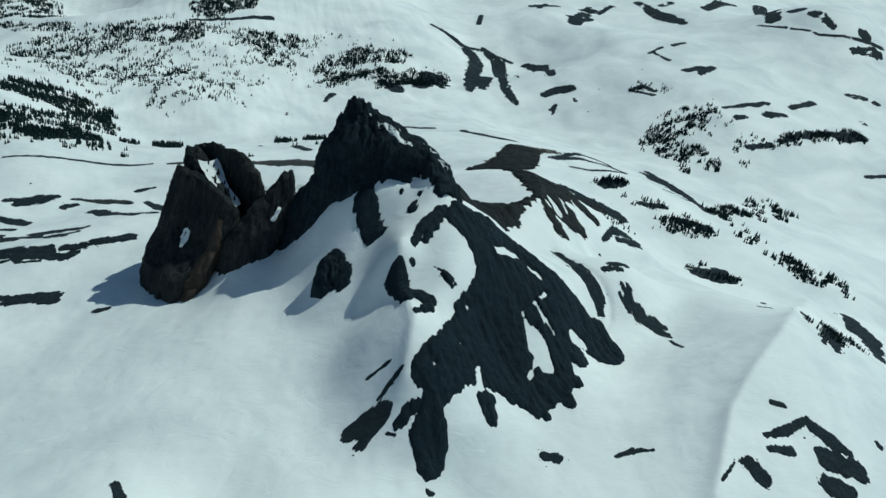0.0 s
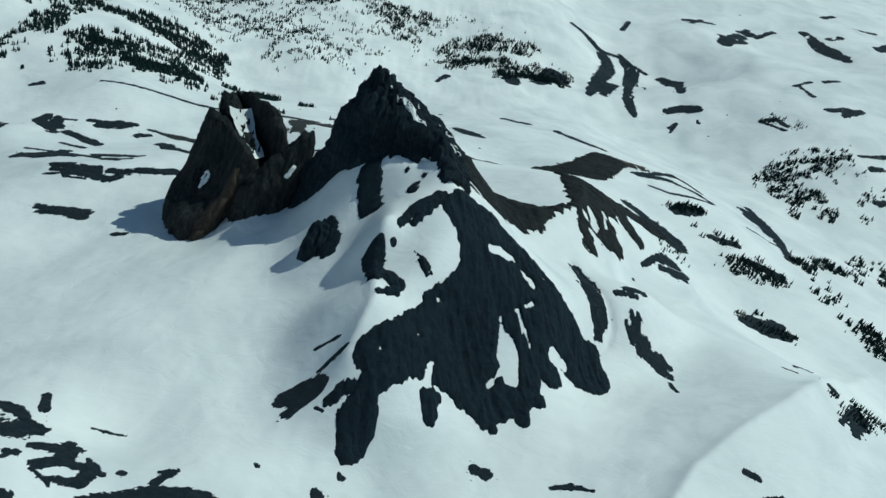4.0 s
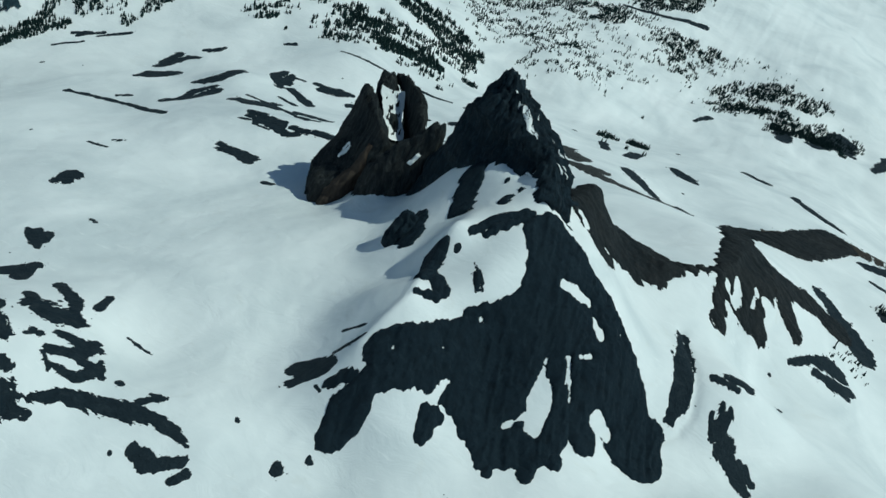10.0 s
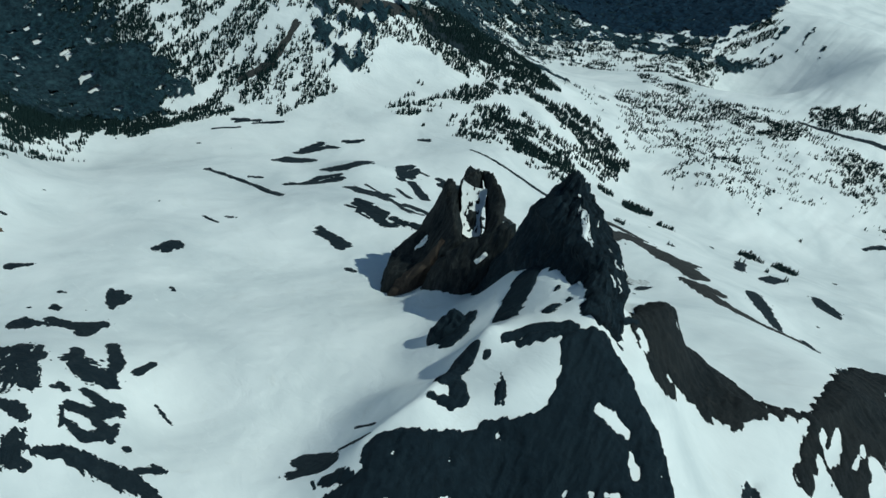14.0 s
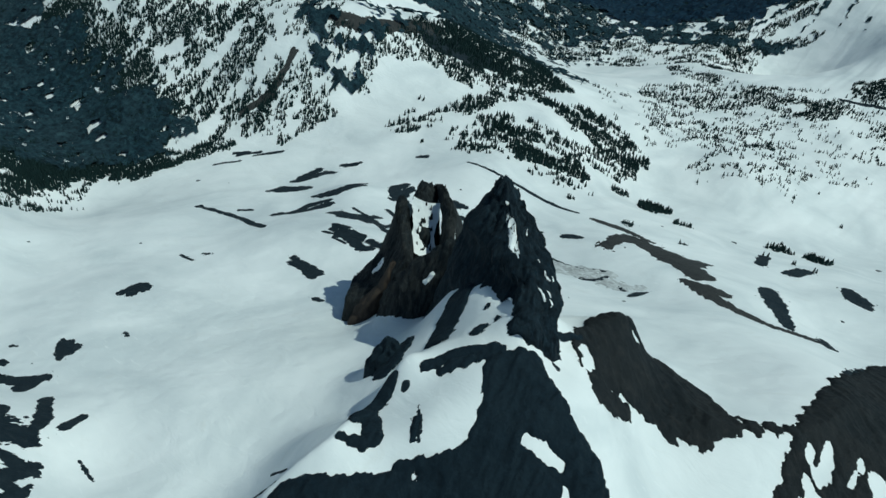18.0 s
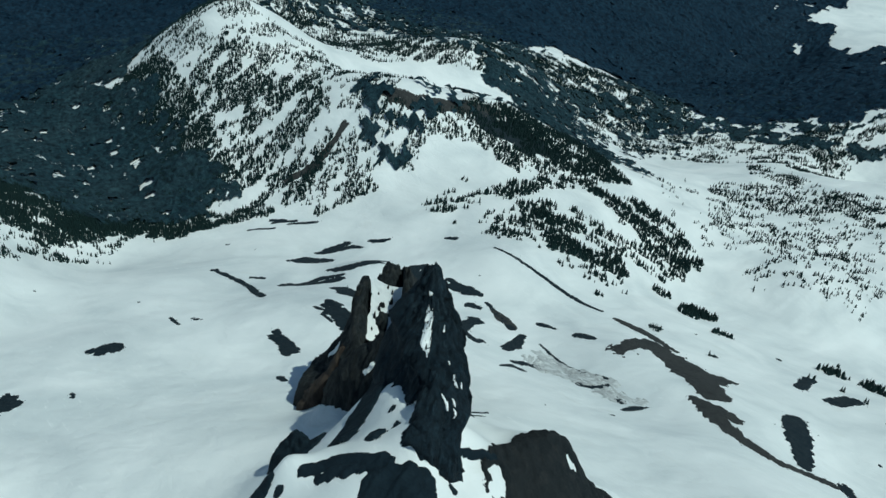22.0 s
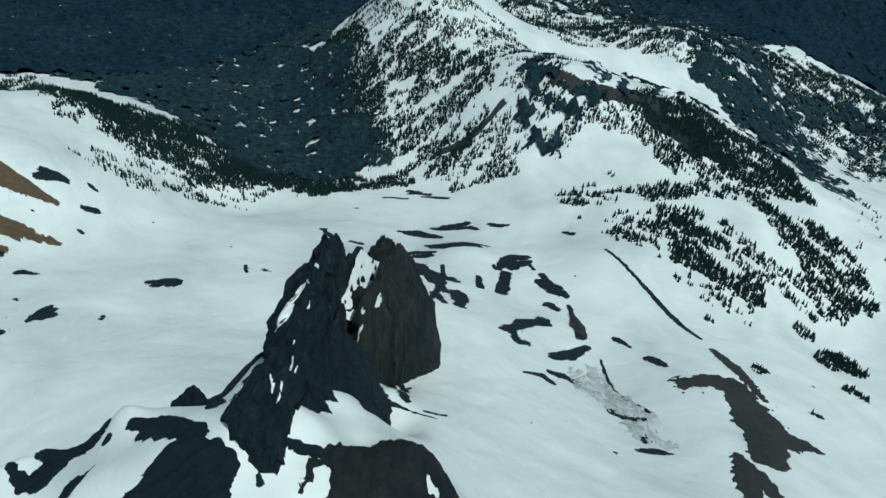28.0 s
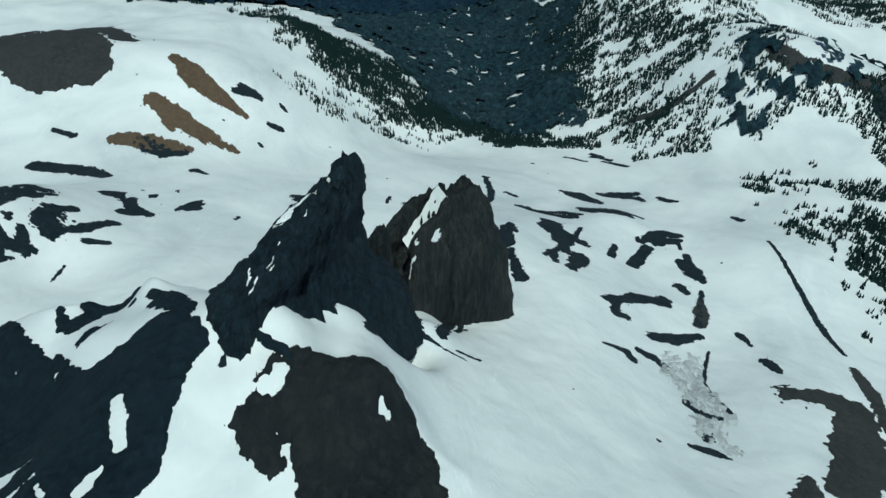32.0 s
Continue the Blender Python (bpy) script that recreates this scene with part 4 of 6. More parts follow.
rock_outcrop([(719, 1113, 6.0), (735, 1129, 5.6)])
rock_outcrop([(786, 1128, 5.6)])
rock_outcrop([(1031, 1725, 25.2), (1168, 1930, 18.3)])
rock_outcrop([(1124, 1120, 8.7), (1182, 1161, 10.7)])
rock_outcrop([(1403, 1942, 5.7), (1408, 1876, 8.4), (1436, 1828, 9.3), (1456, 1754, 6.8)])
rock_outcrop([(1481, 1967, 14.5), (1535, 1995, 9.8)])
rock_outcrop([(1668, 2153, 10.5), (1738, 2152, 10.6)])
rock_outcrop([(1633, 1914, 14.7), (1782, 2066, 10.4)])
rock_outcrop([(1570, 2238, 10.5), (1646, 2299, 10.8)])
rock_outcrop([(1220, 1934, 9.1), (1307, 2009, 9.6)])
rock_outcrop([(995, 1946, 9.0), (1057, 2036, 9.3)])
rock_outcrop([(740, 1823, 8.1), (794, 1961, 7.9)])
rock_outcrop([(924, 1103, 4.4), (955, 1044, 6.5)])
rock_outcrop([(796, 1064, 2.5)])
rock_outcrop([(1225, 2140, 4.1)])
rock_outcrop([(1065, 1298, 5.5), (1138, 1355, 5.7)])
rock_outcrop([(998, 1201, 2.0)])
rock_outcrop([(2174, 2613, 12.5), (1982, 2199, 11.1)])
rock_outcrop([(1070, 1541, 1.8)])
rock_outcrop([(859, 1152, 1.5)])
rock_outcrop([(562, 1747, 8.0), (637, 1653, 11.8), (720, 1645, 6.1), (782, 1580, 6.3)])
rock_outcrop([(258, 836, 5.2), (297, 777, 10.0)])
rock_outcrop([(340, 705, 7.2), (360, 654, 11.7), (403, 614, 9.2)])
rock_outcrop([(441, 488, 6.4), (544, 600, 9.5), (565, 528, 6.8)])
rock_outcrop([(440, 318, 9.5), (479, 344, 7.8)])
rock_outcrop([(248, -75, 2.6), (256, -89, 3.5)])
rock_outcrop([(264, -92, 3.9), (284, -99, 7.4), (294, -109, 6.4)])
rock_outcrop([(241, -47, 4.4), (253, -48, 2.8)])
rock_outcrop([(345, 103, 4.3), (378, 109, 6.3)])
rock_outcrop([(292, -122, 2.5), (288, -145, 2.4)])
rock_outcrop([(98, -262, 4.9), (104, -264, 5.4)])
rock_outcrop([(155, -272, 2.8), (170, -270, 3.2), (185, -274, 1.6)])
rock_outcrop([(-2, -273, 2.2), (2, -276, 1.8)])
rock_outcrop([(-62, -276, 2.0)])
rock_outcrop([(-16, -290, 4.0)])
rock_outcrop([(-184, -250, 1.4), (-170, -250, 1.4)])
rock_outcrop([(299, -259, 2.8), (307, -262, 2.3)])
rock_outcrop([(405, -97, 2.0), (413, -107, 2.0)])
rock_outcrop([(201, -39, 2.5)])
rock_outcrop([(193, -154, 2.6)])
rock_outcrop([(277, -288, 2.7), (295, -286, 4.8), (329, -275, 3.3)])
rock_outcrop([(330, -283, 6.3), (344, -299, 8.0), (353, -304, 5.1)])
rock_outcrop([(246, -311, 5.9), (253, -323, 7.2)])
rock_outcrop([(326, -312, 9.9), (350, -320, 10.1)])
rock_outcrop([(313, -333, 9.3), (327, -339, 8.3)])
rock_outcrop([(301, -259, 2.7), (311, -262, 2.8)])
rock_outcrop([(272, -300, 2.9), (293, -303, 4.8)])
rock_outcrop([(399, -295, 4.1)])
rock_outcrop([(216, -322, 2.0), (234, -309, 1.2)])
rock_outcrop([(463, -147, 11.6), (435, -184, 5.5)])
rock_outcrop([(652, -32, 21.8), (668, -1, 14.9)])
rock_outcrop([(653, -46, 14.4), (575, -131, 6.5)])
rock_outcrop([(-53, -215, 7.5), (-37, -219, 9.2), (-29, -216, 5.1)])
rock_outcrop([(-30, -230, 1.0), (-22, -234, 0.9)])
rock_outcrop([(-37, -182, 1.7), (-21, -183, 1.8)])
rock_outcrop([(-17, -228, 3.6), (-13, -222, 3.5)])
rock_outcrop([(97, -260, 4.2), (106, -265, 4.8)])
rock_outcrop([(-361, 102, 4.5), (-327, 95, 6.7), (-306, 95, 5.9)])
rock_outcrop([(-354, 166, 6.1), (-344, 178, 4.0), (-321, 179, 4.6)])
rock_outcrop([(-310, 177, 4.1), (-286, 176, 5.1)])
rock_outcrop([(-277, 178, 4.9), (-238, 182, 7.9)])
rock_outcrop([(-410, 412, 4.8), (-364, 406, 5.9)])
rock_outcrop([(-325, 408, 3.0), (-249, 381, 5.6)])
rock_outcrop([(-294, 355, 7.3), (-237, 274, 6.7)])
rock_outcrop([(-373, 181, 6.4), (-357, 183, 6.3)])
rock_outcrop([(-263, 53, 4.5), (-252, 51, 3.5)])
rock_outcrop([(-377, -229, 3.1), (-368, -228, 2.4)])
rock_outcrop([(-341, -251, 4.9), (-327, -234, 6.0), (-315, -215, 5.4)])
rock_outcrop([(-256, -313, 6.1), (-230, -326, 6.8)])
rock_outcrop([(-213, -344, 5.4), (-204, -342, 3.1)])
rock_outcrop([(-248, -282, 6.7), (-227, -283, 9.4), (-220, -274, 7.4), (-211, -272, 3.9)])
rock_outcrop([(-219, -314, 2.5), (-214, -306, 3.0)])
rock_outcrop([(-196, -312, 4.5), (-188, -301, 4.3), (-183, -280, 2.7)])
rock_outcrop([(-189, -322, 2.9), (-170, -318, 5.3), (-165, -301, 4.6), (-174, -289, 1.9)])
rock_outcrop([(-196, -355, 4.4), (-188, -366, 5.1), (-177, -360, 3.7)])
rock_outcrop([(-178, -350, 2.8), (-164, -332, 5.5), (-145, -325, 6.8), (-125, -314, 7.7), (-103, -309, 4.5), (-81, -312, 3.0)])
rock_outcrop([(-126, -304, 3.5), (-115, -291, 3.7)])
rock_outcrop([(-102, -337, 4.1), (-88, -341, 6.0), (-71, -325, 4.9)])
rock_outcrop([(-63, -331, 4.1), (-67, -340, 3.3)])
rock_outcrop([(-112, -347, 2.1)])
rock_outcrop([(-61, -277, 1.8)])
rock_outcrop([(-1, -276, 2.7)])
rock_outcrop([(-16, -293, 4.5)])
rock_outcrop([(-366, -179, 2.0), (-346, -179, 5.8)])
rock_outcrop([(-435, -81, 4.5), (-432, -59, 13.5)])
rock_outcrop([(-339, -127, 3.1)])
rock_outcrop([(-178, -251, 1.6), (-159, -252, 1.6)])
rock_outcrop([(-478, 54, 2.7)])
rock_outcrop([(-498, 34, 2.5), (-481, 32, 2.5)])
rock_outcrop([(-42, -217, 10.3), (-32, -214, 7.0), (-47, -230, 4.1)])
rock_outcrop([(-31, -204, 2.4), (-15, -197, 2.8)])
rock_outcrop([(206, 2, 5.5), (215, -52, 9.4), (220, -80, 7.9), (220, -94, 3.0)])
rock_outcrop([(250, -39, 5.1), (271, -36, 5.1)])
rock_outcrop([(261, -67, 3.7), (257, -84, 6.0), (271, -86, 5.8)])
rock_outcrop([(303, 65, 2.5)])
rock_outcrop([(347, 116, 6.7), (374, 135, 12.1)])
rock_outcrop([(369, 110, 5.7), (384, 112, 7.6)])
rock_outcrop([(319, 28, 3.0)])
rock_outcrop([(-551, -302, 15.4), (-529, -267, 12.3), (-537, -246, 7.4)])
rock_outcrop([(-710, -199, 9.2), (-715, -178, 5.6)])
rock_outcrop([(-673, -157, 5.0), (-679, -142, 5.5)])
rock_outcrop([(-432, 241, 14.3), (-392, 247, 13.8), (-347, 245, 5.9)])
rock_outcrop([(-630, -214, 2.1)])
rock_outcrop([(-621, -162, 3.9)])
rock_outcrop([(-346, -187, 7.1), (-359, -176, 7.2)])
rock_outcrop([(-307, -238, 8.3), (-314, -225, 5.5)])
rock_outcrop([(-352, -247, 4.6), (-330, -241, 7.4), (-312, -232, 5.9), (-314, -217, 5.3)])
rock_outcrop([(-370, -175, 2.1), (-357, -176, 2.6), (-341, -181, 5.0)])
rock_outcrop([(-270, -269, 1.7)])
rock_outcrop([(-373, -233, 3.4), (-365, -231, 2.4)])
rock_outcrop([(-241, -261, 2.2)])
rock_outcrop([(-218, -308, 3.5), (-212, -309, 2.0)])
rock_outcrop([(-149, -298, 3.5)])
rock_outcrop([(-118, -292, 4.1), (-124, -293, 2.4)])
rock_outcrop([(-399, -212, 2.3), (-393, -209, 2.2)])
rock_outcrop([(-387, -248, 2.8)])
rock_outcrop([(-355, -268, 14.9), (-350, -260, 7.5)])
rock_outcrop([(653, 1617, 23.0), (658, 1554, 21.1), (576, 1348, 19.0), (533, 1233, 8.6)])
rock_outcrop([(711, 1650, 10.1), (739, 1585, 19.6), (651, 1310, 9.8), (630, 1187, 12.9), (637, 1148, 7.0)])
rock_outcrop([(626, 1362, 17.5), (575, 1254, 11.9)])
rock_outcrop([(821, 1553, 9.7), (842, 1500, 22.9), (777, 1281, 9.8)])
rock_outcrop([(757, 1185, 6.4), (781, 1186, 13.8)])
rock_outcrop([(731, 1120, 4.7), (715, 1094, 3.5)])
rock_outcrop([(786, 1136, 4.1)])
rock_outcrop([(1128, 1130, 6.7), (1190, 1168, 10.7)])
rock_outcrop([(1034, 1721, 16.8), (1076, 1764, 12.9)])
rock_outcrop([(1417, 1928, 9.3), (1461, 1867, 18.3), (1462, 1758, 9.1)])
rock_outcrop([(922, 1104, 6.7), (954, 1106, 8.9), (971, 1067, 6.6)])
rock_outcrop([(1078, 972, 2.6)])
rock_outcrop([(1082, 926, 6.4), (1131, 929, 7.5), (1227, 953, 6.7)])
rock_outcrop([(1088, 878, 10.1), (1114, 882, 7.9)])
rock_outcrop([(1197, 894, 6.1)])
rock_outcrop([(1626, 1910, 19.5), (1756, 2019, 25.7), (1818, 2023, 15.6)])
rock_outcrop([(1083, 1303, 7.3), (1092, 1235, 7.2)])
rock_outcrop([(1183, 1372, 7.7), (1231, 1392, 7.8)])
rock_outcrop([(1170, 1968, 9.3), (1209, 1995, 9.4)])
rock_outcrop([(431, 418, 6.1), (459, 403, 6.1), (548, 446, 6.5)])
rock_outcrop([(717, 624, 7.6), (704, 516, 11.9), (686, 433, 11.3), (631, 304, 8.2)])
rock_outcrop([(580, 360, 4.1), (648, 382, 6.5)])
rock_outcrop([(-47, 112, 1.9), (-46, 129, 2.0)])
rock_outcrop([(-46, 61, 4.5), (-43, 64, 4.1)])
rock_outcrop([(-67, 78, 5.8), (-49, 81, 3.5)])
rock_outcrop([(-125, 109, 4.5), (-58, 99, 4.8)])
rock_outcrop([(-109, 121, 2.7)])
rock_outcrop([(-185, -301, 6.7), (-190, -278, 4.9)])
rock_outcrop([(-210, -277, 3.2), (-237, -250, 6.0), (-271, -234, 5.5)])
rock_outcrop([(-220, -244, 3.9), (-226, -225, 3.8)])
rock_outcrop([(-228, -291, 3.0), (-263, -270, 5.7)])
rock_outcrop([(-498, -430, 10.9), (-469, -351, 13.8), (-439, -313, 8.3)])
rock_outcrop([(-582, -436, 3.9), (-570, -405, 5.9)])
rock_outcrop([(-261, -325, 6.9), (-259, -303, 7.7)])
rock_outcrop([(1133, 1851, 26.2), (1039, 1736, 20.8)])
rock_outcrop([(1013, 2003, 36.1), (1073, 1991, 18.1)])
rock_outcrop([(692, 587, 14.3), (676, 451, 8.8)])
rock_outcrop([(317, 90, 3.4), (362, 136, 6.3)])
rock_outcrop([(365, 107, 7.5), (391, 123, 6.2)])
rock_outcrop([(239, -48, 3.9), (259, -47, 4.1)])
rock_outcrop([(252, -65, 2.3), (262, -83, 6.1)])
rock_outcrop([(264, -93, 4.1), (289, -94, 6.7), (298, -98, 3.8)])
rock_outcrop([(477, 269, 5.9), (518, 268, 7.7)])
rock_outcrop([(528, 235, 9.6), (552, 231, 8.5), (574, 221, 8.9)])
rock_outcrop([(469, 91, 9.4), (493, 92, 19.1), (524, 95, 18.3)])
rock_outcrop([(434, -134, 6.1)])
rock_outcrop([(421, -179, 3.1), (451, -149, 3.3)])
rock_outcrop([(432, -76, 2.6), (496, -20, 4.3)])
rock_outcrop([(425, 480, 10.2), (503, 512, 8.6), (558, 461, 8.4)])
rock_outcrop([(352, 280, 10.3), (408, 215, 16.7)])
rock_outcrop([(435, 316, 9.1), (474, 336, 13.1)])
rock_outcrop([(27, -111, 1.0), (37, -120, 1.7), (44, -128, 1.6)])
rock_outcrop([(27, -119, 0.6), (32, -122, 0.6)])
rock_outcrop([(73, -29, 1.2), (79, -29, 2.3)])
rock_outcrop([(9, -105, 3.0)])
scree_outcrop([(-115, 419, 8.3), (-121, 500, 12.4), (-79, 483, 15.5), (-20, 439, 21.1), (14, 414, 15.7)])
scree_outcrop([(5, 387, 4.6), (43, 363, 10.3), (90, 339, 8.5), (128, 337, 7.0), (162, 376, 5.9)])
scree_outcrop([(-198, 535, 6.2), (-159, 532, 10.6), (-94, 515, 4.3)])
scree_outcrop([(-113, 417, 5.3), (-112, 457, 8.3), (-104, 481, 14.0), (-52, 465, 29.2), (-21, 464, 23.4), (-14, 498, 9.4)])
scree_outcrop([(11, 385, 7.1), (35, 382, 9.0), (60, 376, 7.1)])
scree_outcrop([(-308, 401, 2.9), (-278, 394, 9.9), (-251, 389, 3.6)])
tan_outcrop([(-718, -302, 8.7), (-681, -263, 19.3), (-666, -223, 12.7), (-659, -190, 3.2)])
tan_outcrop([(-636, -314, 10.4), (-604, -270, 17.5), (-588, -224, 13.5), (-579, -187, 5.9)])
tan_outcrop([(-559, -343, 10.7), (-551, -298, 17.6), (-548, -245, 7.3)])
rock_slabs([[(-274, -315, 15.1), (-279, -302, 9.9), (-263, -304, 4.0)], [(-246, -331, 23.0), (-237, -324, 9.4), (-225, -328, 4.3)]])
rock_slabs([[(-225, -349, 4.2), (-213, -343, 5.2), (-203, -343, 2.6)]])
rock_slabs([[(-196, -355, 6.7), (-183, -364, 6.7), (-173, -359, 3.5)], [(-182, -353, 2.3), (-166, -339, 3.5), (-157, -330, 7.1), (-141, -324, 8.5), (-125, -316, 8.9), (-109, -311, 5.5), (-92, -310, 3.9), (-77, -313, 2.5)]])
rock_slabs([[(-102, -336, 4.5), (-89, -336, 4.6)]])
rock_slabs([[(-248, -285, 6.4), (-241, -277, 10.7), (-224, -284, 7.2), (-221, -273, 8.9), (-211, -271, 4.4)]])
rock_slabs([[(-207, -295, 4.0), (-196, -289, 6.8), (-182, -282, 3.3)], [(-200, -317, 1.9), (-186, -326, 1.8)], [(-200, -313, 3.3), (-192, -304, 4.4), (-174, -301, 5.1), (-159, -305, 3.1)], [(-180, -320, 4.4), (-167, -318, 3.0)]])
brown_outcrop([(273, 397, 9.6), (328, 450, 18.1), (405, 534, 19.6), (455, 540, 17.7)])
dirt_outcrop([(-177, 355, 6.6), (-136, 335, 13.9), (-95, 336, 19.0), (-74, 347, 8.6)])
dirt_outcrop([(-61, 326, 11.3), (-36, 326, 11.6), (-24, 342, 4.4)])
dirt_outcrop([(-172, 331, 8.5), (-135, 315, 5.7)])
rock_outcrop([(1070, 1791, 38.9)])
rock_outcrop([(1204, 1959, 21.9)])
rock_outcrop([(1100, 1146, 14.2), (1156, 1161, 14.5)])
rock_outcrop([(1108, 928, 5.0), (1181, 939, 8.5), (1235, 959, 5.2)])
rock_outcrop([(1189, 895, 13.4), (1243, 903, 10.3)])
rock_outcrop([(1299, 950, 8.8), (1403, 996, 11.0)])
rock_outcrop([(1068, 772, 10.1), (1129, 782, 7.7)])
rock_outcrop([(1162, 788, 7.8), (1259, 819, 13.4), (1341, 833, 10.3), (1367, 821, 24.2), (1423, 826, 21.2)])
rock_outcrop([(1319, 660, 6.5), (1374, 660, 6.6)])
rock_outcrop([(1505, 908, 10.4)])
rock_outcrop([(1563, 1044, 14.1), (1608, 1038, 10.4)])
rock_outcrop([(1630, 1015, 11.8)])
rock_outcrop([(1951, 2030, 27.1), (1568, 1467, 19.8)])
rock_outcrop([(1658, 1483, 26.7)])
rock_outcrop([(1668, 1417, 17.8), (1672, 1332, 11.1)])
rock_outcrop([(1415, 2023, 14.9), (1432, 1871, 23.8), (1464, 1809, 18.8)])
rock_outcrop([(1691, 1230, 12.9), (1769, 1222, 19.3)])
rock_outcrop([(1763, 1288, 21.7)])
rock_outcrop([(1525, 1468, 6.5), (1570, 1374, 6.3), (1626, 1312, 4.7), (1700, 1279, 5.6), (1805, 1247, 9.1)])
rock_outcrop([(-164, 1589, 5.5), (-60, 1604, 7.3), (53, 1652, 11.4)])
rock_outcrop([(165, 1177, 9.5), (140, 1125, 4.6)])
rock_outcrop([(-786, 812, 22.0), (-740, 851, 29.3), (-673, 895, 24.2)])
rock_outcrop([(-754, 873, 21.1), (-694, 845, 20.7)])
scree_outcrop([(-1114, -733, 91.5), (-718, -476, 75.3), (-696, -424, 36.4)])
scree_outcrop([(-1153, -640, 34.1), (-797, -402, 19.4)])
scree_outcrop([(-957, 658, 11.3), (-880, 692, 15.0), (-844, 756, 12.2)])
scree_outcrop([(-941, 453, 8.9), (-919, 506, 8.2), (-937, 577, 7.2)])
scree_outcrop([(-904, 668, 7.4), (-856, 719, 15.0), (-807, 844, 21.2)])


# ---------------------------------------------------------------- towers
class Tower:
    """A rock tower lofted through level ellipses (z, x, y, half length, half width, turn), fluted by noise."""

    def __init__(self, levels, power=2.5, flute=2.2, seed=0.0, notch=None, crown=30.0):
        self.l = np.array(levels, float)
        self.l = self.l[np.argsort(self.l[:, 0])]
        self.power, self.flute, self.seed, self.notch, self.crown = power, flute, seed, notch, crown

    def section(self, z):
        return [np.interp(z, self.l[:, 0], self.l[:, k]) for k in range(1, 6)]

    def turn_at(self, x, y, z):
        cx, cy, a, b, turn = self.section(z)
        c, s = math.cos(radians(turn)), math.sin(radians(turn))
        u, v = (x - cx) * c + (y - cy) * s, -(x - cx) * s + (y - cy) * c
        return math.atan2(v / b, u / a)

    def point(self, th, z, out=0.0):
        cx, cy, a, b, turn = self.section(z)
        c, s = np.cos(np.radians(turn)), np.sin(np.radians(turn))
        k = (np.abs(np.cos(th)) ** self.power + np.abs(np.sin(th)) ** self.power) ** (-1 / self.power)
        if self.notch:
            t0, wide, z0, z1, deep = self.notch
            off = (th - t0 + math.pi) % (2 * math.pi) - math.pi
            k = k * (1 - deep * np.exp(-(off / wide) ** 2) * np.clip((z - z0) / (z1 - z0), 0, 1))
        u, v = a * k * np.cos(th), b * k * np.sin(th)
        x, y = cx + u * c - v * s, cy + u * s + v * c
        ring = np.hypot(u, v) + 1e-6
        nx, ny = (x - cx) / ring, (y - cy) / ring
        q = self.seed
        axis = math.radians(float(np.median(self.l[:, 5])))
        arc = x * math.cos(axis) + y * math.sin(axis)
        deep = (-x * math.sin(axis) + y * math.cos(axis)) * 0.6
        rib = 1 - 2.6 * np.abs(fbm(arc / 10 + q + 0.25 * fbm(arc / 20, z / 20, 47, 2), deep / 14 + z / 110 + q, 31, 3))
        crack = 1 - 2.6 * np.abs(fbm(arc / 3.6 - q, deep / 6 + z / 45, 37, 3))
        block = fbm(arc / 15 + q + deep / 15, z / 20 - q, 41, 5, 0.62)
        push = self.flute * (1.0 * (rib - 0.5) + 0.5 * (crack - 0.5) + 1.9 * block)
        fade = np.clip(np.minimum(a, b) / 9, 0.25, 1)
        push = push * fade + out
        high = np.clip((z - self.l[-1, 0] + self.crown) / self.crown, 0, 1)
        jag = 1 - 2.4 * np.abs(fbm(x / 7 + q, y / 7 - q, 43, 3))
        zz = z + (1.5 + 4.0 * high) * (jag - 0.35) * np.clip((z - self.l[0, 0]) / 15, 0, 1)
        return np.stack([x + nx * push, y + ny * push, zz], -1)

    def build(self, name, material, parent, around=150, step=1.1):
        zs = np.arange(self.l[0, 0], self.l[-1, 0] + 0.01, step)
        th = np.linspace(0, 2 * math.pi, around, endpoint=False)
        t, z = np.meshgrid(th, zs, indexing="ij")
        verts = self.point(t, z).reshape(-1, 3)
        n, m = around, len(zs)
        i = np.arange(n * m).reshape(n, m)
        j = np.roll(i, -1, axis=0)
        faces = np.stack([i[:, :-1], j[:, :-1], j[:, 1:], i[:, 1:]], -1).reshape(-1, 4).tolist()
        top = len(verts)
        verts = np.vstack([verts, verts.reshape(n, m, 3)[:, -1].mean(0) + [0, 0, 0.8]])
        faces += [[int(i[k, -1]), int(j[k, -1]), top] for k in range(n)]
        return mesh_object(name, verts, faces, material, parent)

    def snow(self, parent, spots, step=0.8, out=1.0, seed=0):
        """A snow patch that clings to the face, round the chain of (x, y, z, radius)."""
        cs = [(self.turn_at(x, y, z), z, r) for x, y, z, r in spots]
        mean = np.mean([c[0] for c in cs])
        cx, cy, a, b, turn = self.section(cs[0][1])
        reach = 0.5 * (a + b)
        chain = [(((c - mean + math.pi) % (2 * math.pi) - math.pi) * reach, z, r) for c, z, r in cs]
        s0, s1 = min(c[0] - c[2] for c in chain) - 3, max(c[0] + c[2] for c in chain) + 3
        z0, z1 = min(c[1] - c[2] for c in chain) - 3, max(c[1] + c[2] for c in chain) + 3
        s, z = np.meshgrid(np.arange(s0, s1, step), np.arange(z0, z1, step), indexing="ij")
        d = capsules(s, z, [chain]) + 1.6 * fbm(s / 3, z / 6, 51 + seed, 3)
        p = self.point(mean + s / reach, z, out=0).reshape(-1, 3)
        q = self.point(mean + s / reach, z, out=out).reshape(-1, 3)
        k = np.clip(-d / 1.2, -0.5, 1).reshape(-1, 1)
        verts = p + (q - p) * k
        inside = d < 0.3
